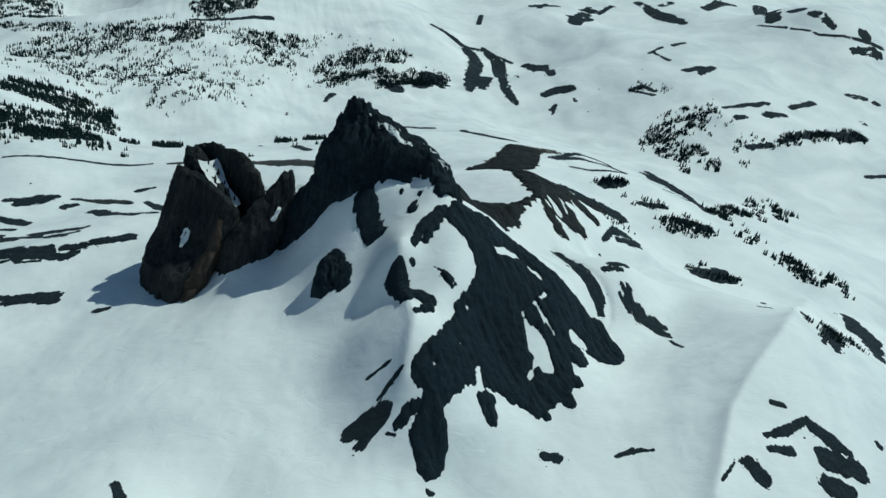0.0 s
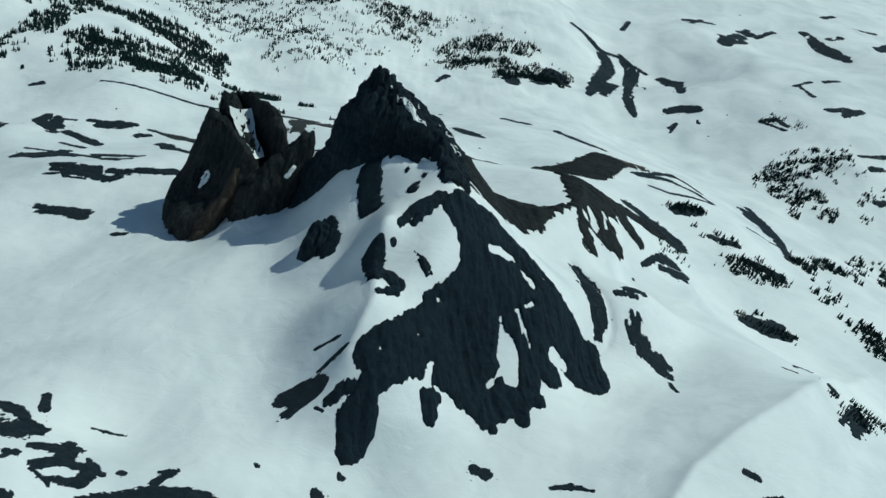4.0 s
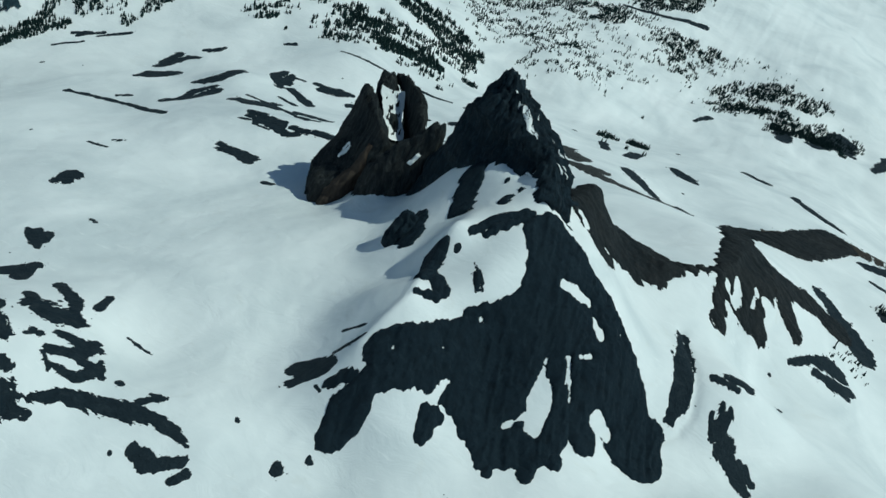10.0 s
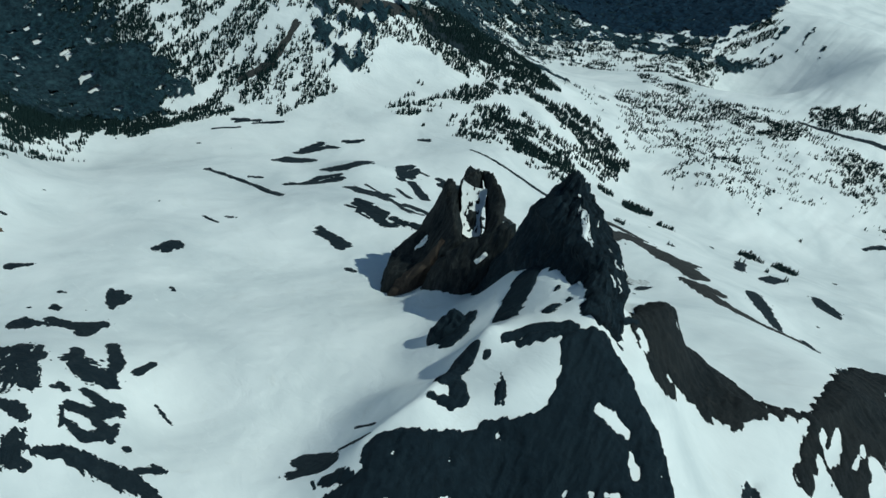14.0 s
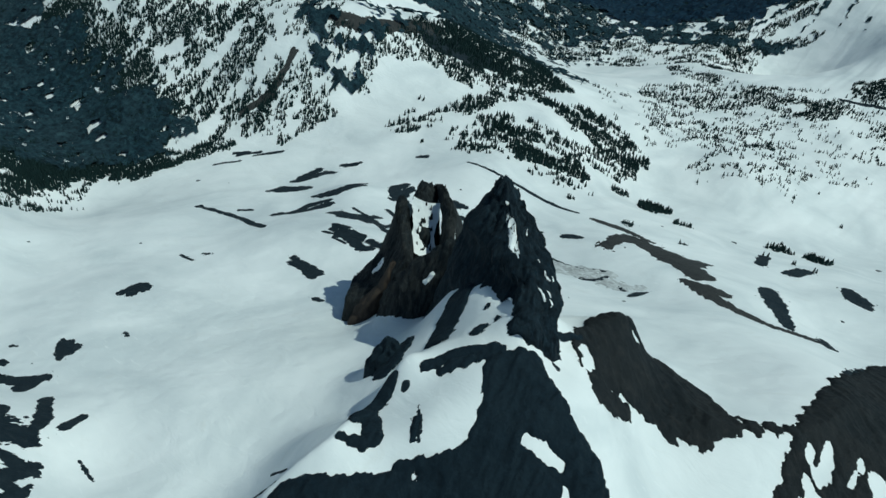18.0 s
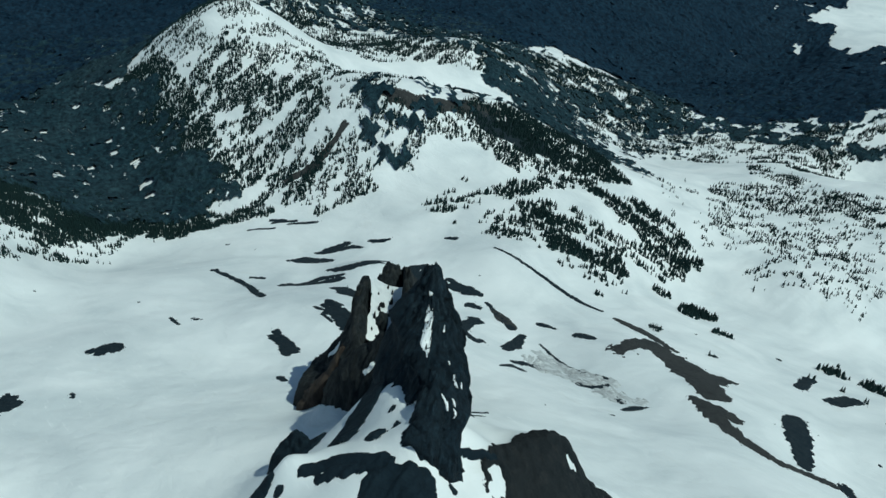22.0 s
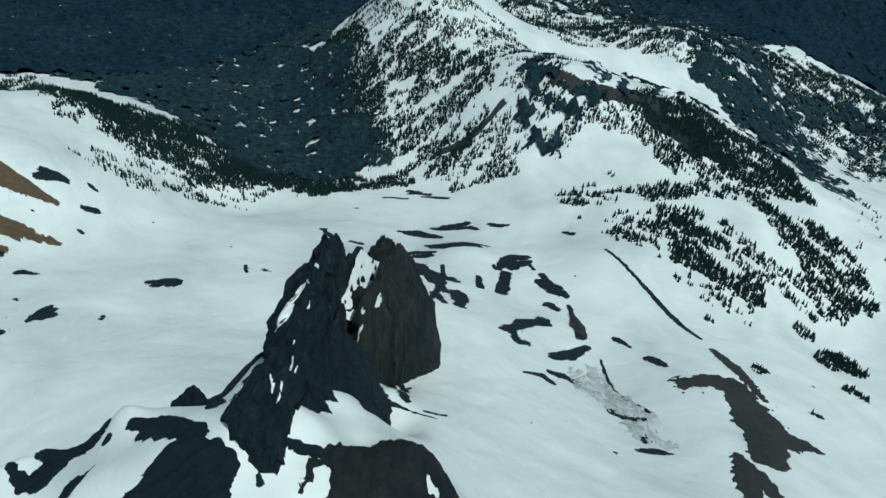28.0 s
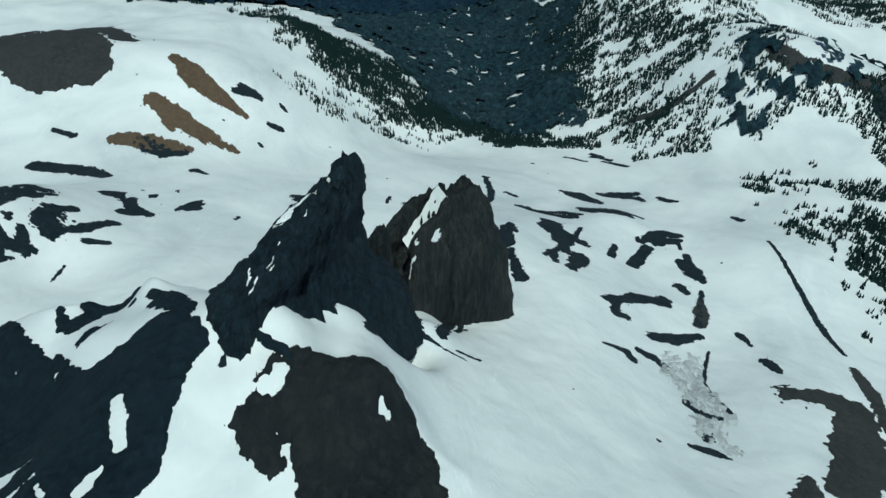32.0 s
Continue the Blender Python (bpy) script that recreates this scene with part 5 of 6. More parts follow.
        keep = (inside[:-1, :-1] & inside[1:, :-1] & inside[1:, 1:] & inside[:-1, 1:]).reshape(-1)
        faces = grid_faces(*s.shape)[keep]
        if len(faces) == 0:
            return None
        used, faces = np.unique(faces, return_inverse=True)
        return mesh_object("snow_patch", verts[used], faces.reshape(-1, 4), SNOW, parent)


def thing(name, label, category, group=""):
    return tagged(new(name), label, category, group)


def pinnacle(parent, x, y, z, r, h, material, seed):
    """A jagged spire."""
    rng = random.Random(seed)
    verts, faces, n, m = [], [], 9, 6
    for k in range(m):
        f = k / (m - 1)
        for a in range(n):
            w = r * (1 - f) ** 0.75 * rng.uniform(0.7, 1.2) + 0.12
            t = 2 * math.pi * a / n
            verts.append((x + w * math.cos(t) + 0.25 * r * f, y + w * math.sin(t), z + h * f + rng.uniform(-0.3, 0.3)))
    for k in range(m - 1):
        for a in range(n):
            b = (a + 1) % n
            faces.append((k * n + a, k * n + b, (k + 1) * n + b, (k + 1) * n + a))
    faces.append(tuple((m - 1) * n + a for a in range(n)))
    return mesh_object("pinnacle", verts, faces, material, parent, smooth=False)


main_tower = thing("main_rock_tower", "tall black volcanic rock tower above the snow", "rock tower", "summit towers")
main = Tower([(485, -29, 30, 6, 5, 165), (482, -28, 30, 9, 6, 165), (476, -24, 29, 15, 7, 158), (470, -15, 24, 26, 10, 156), (460, -5, 16, 40, 18, 155),
              (450, -2, 9, 53, 18, 158), (440, 1, 9, 63, 15, 159), (430, 2, 5, 67, 14, 155), (420, 4, 1, 70, 16, 155), (410, 4, 0, 73, 21, 153),
              (400, 6, 1, 76, 23, 156), (385, 6, 5, 82, 27, 150), (365, 0, 10, 86, 32, 148), (320, -5, 12, 96, 44, 146)], 2.9, 3.0, 0.0)
main.build("tower_wall", BLACK, main_tower, 320)
nose = Tower([(454, 32, -10, 7, 5, 130), (445, 38, -17, 11, 8, 130), (430, 45, -25, 16, 11, 125), (415, 50, -31, 20, 14, 120), (405, 53, -34, 24, 16, 120), (380, 54, -36, 30, 22, 120)], 2.6, 2.2, 21.0, crown=14)
nose.build("south_nose", BLACK, main_tower, 150)
for k, (x, y, z, r, h) in enumerate([(-33, 27, 474, 3.4, 10), (-38, 31, 468, 3.0, 9), (-42, 34, 462, 3, 9), (-20, 27, 474, 4, 7)]):
    pinnacle(main_tower, x, y, z, r, h, BLACK, 60 + k)
for k, spots in enumerate([[(9, -4, 468, 3.2), (12, -6, 461, 3.0)], [(-5, 8, 478, 1.2)],
                           [(31.1, -2.0, 459, 0.8), (39.6, -5.3, 455, 1.0), (44.4, -6.3, 452, 1.1)],
                           [(43.9, -2.0, 453, 1.1), (46.6, -4.5, 451, 1.0)],
                           [(45.6, -17.0, 448, 1.0), (49.7, -16.9, 446, 1.4), (51.5, -18.1, 443, 1.0)],
                           [(50.1, -12.2, 447, 1.1), (51.7, -13.0, 446, 1.1)],
                           [(21.1, -20.8, 427, 0.8), (43.9, -21.7, 438, 1.1), (52.7, -22.8, 437, 1.1)],
                           [(55.8, -14.8, 442, 0.9), (58.7, -16.4, 440, 1.0)],
                           [(11.6, 9.8, 468, 0.9)],
                           [(-5.9, 10.7, 471, 1.0), (-7.2, 8.5, 469, 0.8)]]):
    main.snow(main_tower, spots, seed=k)
side_tower = thing("side_rock_tower", "broad brown black rock tower split by a snow gully", "rock tower", "summit towers")
east = Tower([(394, -142, 106, 21, 3, 143), (388, -143, 108, 31, 4, 146), (380, -138, 104, 40, 5, 139), (370, -133, 104, 43, 6, 131), (360, -132, 105, 43, 8, 128), (350, -130, 108, 44, 8, 125),
              (335, -129, 110, 49, 8, 121), (315, -129, 109, 52, 10, 117), (290, -133, 109, 56, 15, 114), (265, -139, 109, 60, 21, 114), (225, -140, 110, 64, 25, 114)], 3.4, 2.0, 7.0, crown=10)
east.build("east_horn", CLIFF, side_tower, 260)
west = Tower([(375, -178, 87, 13, 4, 139), (370, -171, 79, 26, 6, 137), (360, -164, 75, 37, 7, 140), (350, -163, 73, 41, 8, 142), (335, -165, 71, 42, 10, 138),
              (315, -170, 74, 41, 14, 139), (300, -175, 73, 41, 19, 134), (280, -184, 66, 40, 27, 121), (258, -186, 68, 43, 29, 116), (225, -188, 66, 47, 31, 116)], 3.0, 2.2, 3.4, crown=12)
west.build("west_horn", CLIFF, side_tower, 230)
middle = Tower([(391, -173, 113, 5, 5, 128), (386, -171, 111, 10, 9, 128), (376, -168, 108, 15, 12, 128), (362, -160, 100, 22, 13, 128), (348, -154, 94, 28, 15, 128), (334, -149, 89, 36, 17, 128), (318, -147, 86, 42, 19, 126), (290, -152, 88, 46, 24, 122), (225, -155, 88, 50, 30, 120)], 2.4, 1.2, 13.0, crown=8)
middle.build("gully_wall", CLIFF, side_tower, 170)
for k, (x, y, z, r, h) in enumerate([(-173, 125, 370, 6.0, 18), (-186, 91, 362, 4, 9), (-170, 82, 364, 3.5, 10), (-178, 88, 365, 3.5, 8), (-166, 112, 380, 2.5, 9), (-172, 105, 380, 2.5, 9), (-176, 101, 376, 2.5, 9),
                                     (-155, 116, 382, 3.5, 8), (-140, 105, 384, 3.5, 9), (-126, 96, 382, 3.5, 9)]):
    pinnacle(side_tower, x, y, z, r, h, CLIFF, 80 + k)


def snow_gully(parent):
    """A tongue of snow that falls between the two horns to the ledge below."""
    s, v = np.meshgrid(np.linspace(0.06, 0.8, 60), np.linspace(-1, 1, 26), indexing="ij")
    x0, y0 = -161 + 36 * s, 101 - 40 * s
    wide = 13.0 - 3.0 * s + 2.4 * fbm(s * 9, v, 61, 3)
    x, y = x0 + 0.75 * v * wide, y0 + 0.66 * v * wide
    z = 386 - 46 * s - 6 * np.sin(math.pi * s) + 3.2 * v * v - 2.2 * v + 0.8 * fbm(x / 4, y / 4, 62, 3)
    mesh_object("snow_gully", np.stack([x, y, z], -1).reshape(-1, 3), grid_faces(60, 26), SNOW, parent)


snow_gully(side_tower)
for k in range(12):
    f = 0.08 + 0.055 * k
    off = 7.0 * math.sin(2.4 * k)
    pinnacle(side_tower, -161 + 36 * f + 0.75 * off, 101 - 40 * f + 0.66 * off, 381 - 46 * f, 1.5 + 0.5 * math.sin(5 * k), 6.5 + 2 * math.sin(3 * k), CLIFF, 140 + k)
for k, spots in enumerate([[(-105.2, 75.1, 374, 1.4), (-104.5, 77.2, 371, 1.6)],
                           [(-103.6, 76.7, 360, 1.2), (-103.1, 73.5, 352, 1.4), (-101.9, 70.7, 337, 1.0)]]):
    east.snow(side_tower, spots, seed=40 + k)
east.snow(side_tower, [(-97, 80, 376, 1.2), (-96, 79, 369, 2.0)], seed=21)
west.snow(side_tower, [(-180, 60, 320, 2.5), (-182, 58, 306, 2.2)], seed=22)

front = Tower([(318, -178, 74, 12, 6, 160), (308, -176, 68, 20, 11, 160), (295, -173, 62, 26, 15, 162), (278, -172, 58, 30, 18, 165), (260, -172, 55, 33, 21, 165), (225, -172, 54, 36, 24, 165)], 3.0, 2.0, 11.0, crown=16)
front.build("front_pillar", CLIFF, side_tower, 170)
brown = Tower([(342, -146, 46, 4, 3, 60), (328, -147, 45, 8, 6, 60), (312, -150, 43, 11, 8, 60), (290, -160, 38, 14, 10, 55), (270, -168, 33, 16, 11, 50), (240, -172, 30, 19, 13, 50)], 2.6, 1.6, 17.0, crown=10)
brown.build("brown_pillar", RUST, side_tower, 110)
front.snow(side_tower, [(-176, 48, 300, 2.2), (-175, 44, 285, 2.6), (-174, 42, 277, 1.6)], seed=24)

saddle_tower = thing("saddle_rock_tower", "low black rock crest in the saddle between towers", "rock tower", "summit towers")
saddle = Tower([(396, -82, 50, 5, 3, 20), (385, -86, 48, 12, 6, 20), (370, -92, 46, 20, 9, 20), (350, -100, 44, 27, 13, 18), (330, -106, 42, 33, 17, 15), (310, -110, 40, 36, 20, 12), (280, -112, 40, 38, 23, 12)], 2.4, 2.0, 3.0)
saddle.build("tower_wall", CLIFF, saddle_tower, 170)
saddle.snow(saddle_tower, [(-92, 36, 362, 2.5), (-96, 34, 352, 2.2)], seed=30)

island = thing("rock_island", "small black rock knob standing out of the snow", "rock")
knob = Tower([(361, -53, -53, 4, 3, 40), (356, -53, -54, 9, 7, 40), (348, -52, -56, 14, 11, 40), (338, -52, -58, 17, 13, 40), (322, -52, -58, 18, 14, 40)], 2.4, 1.5, 5.0)
knob.build("knob", BASALT, island, 90)

# ---------------------------------------------------------------- trees
def fir_mesh(name, x, y, z, h, r):
    """Many small firs as one mesh: two ragged cones each, with a leaning tip."""
    n, sides = len(x), 5
    wide = h * r.uniform(0.18, 0.30, n)
    lean = r.uniform(-0.04, 0.04, (n, 2)) * h[:, None]
    verts, faces = [], []
    for k in range(2):
        turn = r.uniform(0, 6.283, n)[:, None] + np.arange(sides) * (6.283 / sides)
        reach = wide[:, None] * (1 - 0.42 * k) * r.uniform(0.6, 1.25, (n, sides))
        low = (z - 0.4 + h * 0.42 * k)[:, None] + r.uniform(-0.05, 0.1, (n, sides)) * h[:, None]
        ring = np.stack([x[:, None] + reach * np.cos(turn), y[:, None] + reach * np.sin(turn), low], -1)
        tip = np.stack([x + lean[:, 0] * (0.6 + 0.4 * k), y + lean[:, 1] * (0.6 + 0.4 * k), z + h * (0.62 + 0.38 * k)], -1)[:, None]
        first = len(verts) * n * (sides + 1) + np.arange(n)[:, None] * (sides + 1)
        verts.append(np.concatenate([ring, tip], 1).reshape(-1, 3))
        side = np.arange(sides)
        faces.append(np.stack([first + side, first + (side + 1) % sides, first + sides + 0 * side], -1).reshape(-1, 3))
    return mesh_object(name, np.vstack(verts), np.vstack(faces), NEEDLES, smooth=False)


def wood(chain, dense, bare, tall, seed):
    """Firs scattered over a stretch of land, dense to the 100 square metres, in streaks that follow the slope and leave snow between."""
    r = np.random.RandomState(seed)
    pts = np.array(chain, float)
    pad = pts[:, 2].max()
    x0, x1, y0, y1 = pts[:, 0].min() - pad, pts[:, 0].max() + pad, pts[:, 1].min() - pad, pts[:, 1].max() + pad
    if pad < 45:
        chain = [(px, py, 1.45 * q) for px, py, q in chain]
        pad, bare = 1.45 * pad, bare + 0.22
        x0, x1, y0, y1 = pts[:, 0].min() - pad, pts[:, 0].max() + pad, pts[:, 1].min() - pad, pts[:, 1].max() + pad
    patchy = min(max(0.4 * pad, 9), 22)
    n = int((x1 - x0) * (y1 - y0) * dense / 100) + 3
    x, y = r.uniform(x0, x1, n), r.uniform(y0, y1, n)
    gx = ground_at(x + 12, y) - ground_at(x - 12, y)
    gy = ground_at(x, y + 12) - ground_at(x, y - 12)
    mx, my = gx.mean(), gy.mean()
    g = math.hypot(mx, my) + 1e-6
    along, across = (x * mx + y * my) / g, (-x * my + y * mx) / g
    d = capsules(x, y, [chain]) + 0.35 * min(pad, 60) * fbm(x / 30, y / 30, seed + 5, 3)
    streak = 1.7 * fbm(along / (2.0 * patchy), across / (0.95 * patchy), seed, 4, 0.6) + 0.5 * fbm(x / 8, y / 8, seed + 3, 2) + 0.2 * np.clip(-d / (0.5 * pad), 0, 1)
    keep = (d < 0) & (streak - 0.12 > bare)
    x, y = x[keep], y[keep]
    if len(x) == 0:
        return None
    h = tall * (0.45 + 0.75 * r.rand(len(x)) ** 1.4)
    ob = fir_mesh("fir_trees", x, y, ground_at(x, y), h, r)
    return tagged(ob, "dark green fir trees standing in streaks of snow", "trees", kind="stuff")


def canopy(chains, step, ragged, seed, holes=(), top=None, bare=1.6, grainsize=60.0, material=CANOPY):
    """A closed wood seen from afar: spiked tree tops with gaps where snow shows."""
    r = np.random.RandomState(seed)
    pts = np.array([p for c in chains for p in c], float)
    pad = pts[:, 2].max() * 1.2
    xs = np.arange(pts[:, 0].min() - pad, pts[:, 0].max() + pad, step)
    ys = np.arange(pts[:, 1].min() - pad, pts[:, 1].max() + pad, step)
    x, y = np.meshgrid(xs, ys, indexing="ij")
    x, y = x + r.uniform(-0.4, 0.4, x.shape) * step, y + r.uniform(-0.4, 0.4, y.shape) * step
    d = capsules(x, y, chains)
    wide = np.median(pts[:, 2])
    d = d + wide * ragged * 2 * fbm(x / (wide * 0.5), y / (wide * 0.5), seed, 4) + np.clip(wide * 0.2, 10, 40) * fbm(x / 30, y / 30, seed + 3, 2)
    if holes:
        d = np.maximum(d, -capsules(x, y, holes) + 90 * fbm(x / 110, y / 110, seed + 1, 4))
    if top:
        d = np.maximum(d, (ground_at(x, y) - top) * 2 + 260 * fbm(x / 260, y / 260, seed + 2, 5))
    gaps = fbm(x / grainsize, y / (0.6 * grainsize), seed + 7, 4) + 0.5 * r.uniform(-1, 1, x.shape)
    inside = (d < 0) & (gaps < bare)
    tall = r.uniform(0.0, 1.0, x.shape) ** 1.2
    z = ground_at(x, y) + 1.0 + np.clip(-d / 25, 0.2, 1) * (3 + step * tall)
    keep = (inside[:-1, :-1] & inside[1:, :-1] & inside[1:, 1:] & inside[:-1, 1:]).reshape(-1)
    faces = grid_faces(len(xs), len(ys))[keep]
    used, faces = np.unique(faces, return_inverse=True)
    ob = mesh_object("forest_canopy", np.stack([x, y, z], -1).reshape(-1, 3)[used], faces.reshape(-1, 4), material, smooth=False)
    return tagged(ob, "dense dark conifer forest filling the deep valley", "forest", kind="stuff")


def fir(x, y, h, seed):
    """One fir: tapered trunk and a crown of drooping, uneven branch tiers."""
    rng = random.Random(seed)
    z = float(ground_at(np.array(x), np.array(y))) - 0.3
    tree = tagged(new("fir_tree"), "dark green subalpine fir standing in snow", "tree", "fir trees near the tower")
    tree.location = (x, y, z)
    verts, faces = [], []
    for k in range(5):
        f = k / 4
        for a in range(6):
            t = 1.0472 * a
            w = h * 0.022 * (1 - f) + 0.03
            verts.append((w * math.cos(t), w * math.sin(t), h * 0.95 * f))
    for k in range(4):
        faces += [(6 * k + a, 6 * k + (a + 1) % 6, 6 * k + 6 + (a + 1) % 6, 6 * k + 6 + a) for a in range(6)]
    mesh_object("trunk", verts, faces, BARK, tree)
    verts, faces = [], []
    tiers = 9
    for k in range(tiers):
        f = k / tiers
        r = h * 0.21 * (1 - f) ** 0.85 + 0.15
        base = h * (0.06 + 0.88 * f)
        n = 9 - k // 3
        a0 = rng.uniform(0, 6.28)
        for j in range(n):
            a, q = a0 + 6.283 * j / n + rng.uniform(-0.25, 0.25), r * rng.uniform(0.6, 1.2)
            i = len(verts)
            ca, sa = math.cos(a), math.sin(a)
            wide = q * 0.42
            verts += [(0.05 * ca, 0.05 * sa, base + h * 0.10), (q * 0.6 * ca - wide * sa, q * 0.6 * sa + wide * ca, base + h * 0.02),
                      (q * ca, q * sa, base - h * rng.uniform(0.01, 0.05)), (q * 0.6 * ca + wide * sa, q * 0.6 * sa - wide * ca, base + h * 0.02), (0.3 * q * ca, 0.3 * q * sa, base - h * 0.03)]
            faces += [(i, i + 1, i + 2), (i, i + 2, i + 3), (i + 4, i + 2, i + 1), (i + 4, i + 3, i + 2)]
    mesh_object("crown", verts, faces, NEEDLES, tree, smooth=False)
    return tree


def fir_clump(x, y, many, spread, tall, seed):
    """A few firs that stand together."""
    rng = random.Random(seed)
    for k in range(many):
        a, q = rng.uniform(0, 6.28), spread * math.sqrt(rng.random())
        fir(x + q * math.cos(a), y + q * math.sin(a), tall * rng.uniform(0.6, 1.15), seed * 31 + k)


fir_clump(-493, 556, 4, 4.4, 8.5, 1)
fir_clump(-679, 674, 6, 6.6, 8.5, 2)
fir_clump(-473, 559, 4, 4.4, 8.5, 3)
fir_clump(-469, 591, 5, 5.5, 8.5, 4)
fir_clump(-440, 607, 5, 5.5, 8.5, 5)
fir_clump(-461, 650, 5, 5.5, 8.5, 6)
fir_clump(-410, 622, 4, 4.4, 8.5, 7)
fir_clump(-345, 604, 5, 5.5, 8.5, 8)
fir_clump(-561, 554, 5, 5.5, 8.5, 9)
fir_clump(-630, 587, 4, 4.4, 8.5, 10)
fir_clump(-591, 601, 5, 5.5, 8.5, 11)
fir_clump(-482, 562, 4, 4.4, 8.5, 12)
fir_clump(-465, 571, 5, 5.5, 8.5, 13)
fir_clump(-454, 596, 4, 4.4, 8.5, 14)
fir_clump(-460, 626, 5, 5.5, 8.5, 15)
fir_clump(-402, 590, 3, 3.3, 8.5, 16)
fir_clump(-353, 589, 6, 6.6, 8.5, 17)
fir_clump(-315, 610, 6, 6.6, 8.5, 18)
fir_clump(-266, 583, 5, 5.5, 8.5, 19)
fir_clump(-403, 638, 4, 4.4, 8.5, 20)
fir_clump(-626, 570, 4, 4.4, 8.5, 21)
fir_clump(-600, 623, 5, 5.5, 8.5, 22)
fir_clump(-461, 556, 3, 3.3, 8.5, 23)
fir_clump(-436, 578, 4, 4.4, 8.5, 24)
fir_clump(-427, 603, 3, 3.3, 8.5, 25)
fir_clump(-467, 655, 4, 4.4, 8.5, 26)
fir_clump(-401, 615, 3, 3.3, 8.5, 27)
fir_clump(-361, 614, 5, 5.5, 8.5, 28)
fir_clump(-371, 682, 4, 4.4, 8.5, 29)
fir_clump(-269, 579, 4, 4.4, 8.5, 30)
fir_clump(-33, 1101, 3, 3.3, 8.5, 31)
fir_clump(15, 684, 4, 4.4, 8.5, 32)
fir_clump(55, 688, 3, 3.3, 8.5, 33)
fir_clump(-155, 1006, 3, 3.3, 8.5, 34)
fir_clump(40, 1023, 2, 2.2, 8.5, 35)
fir_clump(86, 678, 3, 3.3, 8.5, 36)
fir_clump(-2, 829, 3, 3.3, 8.5, 37)
wood([(-1541, 387, 74), (-1262, 358, 84), (-1065, 334, 62)], 13.8, -0.49, 9, 200)
wood([(-1959, 360, 192), (-2093, 529, 164)], 11.5, -0.42, 9, 203)
wood([(-1343, 519, 91), (-1099, 517, 93), (-970, 459, 86)], 10.6, -0.16, 9, 206)
wood([(-1594, 504, 132), (-1408, 601, 78), (-1263, 679, 118), (-1029, 686, 106)], 6.0, 0.13, 8, 209)
wood([(-907, 593, 56), (-837, 629, 71), (-857, 475, 68)], 7.4, 0.07, 9, 212)
wood([(-812, 739, 43), (-768, 823, 76), (-666, 830, 59)], 8.3, -0.06, 9, 215)
wood([(-754, 901, 77), (-672, 960, 90), (-595, 983, 46)], 10.3, -0.35, 10, 218)
wood([(-1048, 142, 62), (-966, 275, 32), (-895, 379, 18.1)], 13.8, -0.55, 9, 221)
wood([(-1016, -37, 116), (-1096, 85, 126)], 11.5, -0.29, 9, 224)
wood([(-841, -88, 46), (-910, 24, 49), (-906, 104, 18.2)], 3.7, 0.10, 8, 227)
wood([(-1555, 1099, 74), (-1406, 1172, 72), (-1308, 1259, 63)], 7.8, -0.03, 9, 230)
wood([(-1403, 1662, 123), (-1293, 1798, 167), (-1152, 1925, 148)], 9.2, -0.10, 9, 233)
wood([(-1936, 1306, 87), (-1796, 1470, 87), (-1296, 1358, 91)], 7.8, -0.03, 9, 236)
wood([(-1972, 1061, 105), (-2077, 988, 52), (-2121, 1319, 92)], 9.2, -0.16, 9, 239)
wood([(-2050, 1728, 73), (-1886, 1844, 72)], 6.9, -0.03, 9, 242)
wood([(-1136, 1643, 155), (-1023, 1787, 158), (-813, 1903, 157), (-643, 1987, 157)], 5.5, 0.13, 9, 245)
wood([(-515, 1240, 141), (-368, 1284, 166), (-169, 1086, 143)], 2.5, 0.52, 8, 248)
wood([(-490, 591, 40), (-511, 694, 45)], 6.0, 0.07, 10, 251)
wood([(-471, 710, 56), (-387, 685, 68), (-307, 643, 38)], 7.8, -0.03, 11, 254)
wood([(-521, 890, 28), (-442, 918, 65), (-362, 918, 57)], 9.7, -0.26, 10, 257)
wood([(-396, 807, 84), (-335, 833, 42)], 5.1, 0.04, 10, 260)
wood([(-307, 860, 8.7), (-334, 933, 5.8)], 8.0, -0.29, 10, 263)
wood([(-637, 587, 26), (-604, 647, 22), (-591, 732, 22)], 7.8, -0.10, 10, 266)
wood([(-590, 765, 13.6), (-577, 839, 18.7), (-572, 944, 14.8)], 9.2, -0.35, 9, 269)
wood([(-271, 759, 12.0)], 9.2, -0.94, 9, 272)
wood([(-203, 731, 13.6), (-207, 789, 18.3)], 6.4, -0.55, 10, 275)
wood([(-160, 567, 7.3)], 6.4, -0.55, 8, 278)
wood([(-123, 697, 12.9)], 6.4, -0.55, 9, 281)
wood([(-71, 571, 4.2)], 6.4, -0.55, 8, 284)
wood([(8, 777, 16.1)], 6.4, -0.55, 10, 287)
wood([(-235, 995, 14.1), (-219, 1016, 8.8)], 5.8, -0.29, 8, 290)
wood([(-1589, -508, 47), (-1659, -435, 55), (-1454, -305, 68), (-1006, -163, 52), (-1013, -100, 28)], 6.9, -0.00, 8, 293)
wood([(-821, -135, 29), (-893, -10, 35), (-908, 67, 32)], 3.7, 0.04, 8, 296)
wood([(-986, 104, 38), (-967, 176, 24), (-943, 259, 14.3)], 11.5, -0.42, 9, 299)
wood([(-1132, -183, 36), (-1035, -110, 38), (-1009, -34, 52), (-1000, 33, 47)], 11.5, -0.42, 9, 302)
wood([(839, 847, 15.4), (937, 921, 16.7), (1038, 919, 18.9)], 6.0, -0.10, 9, 305)
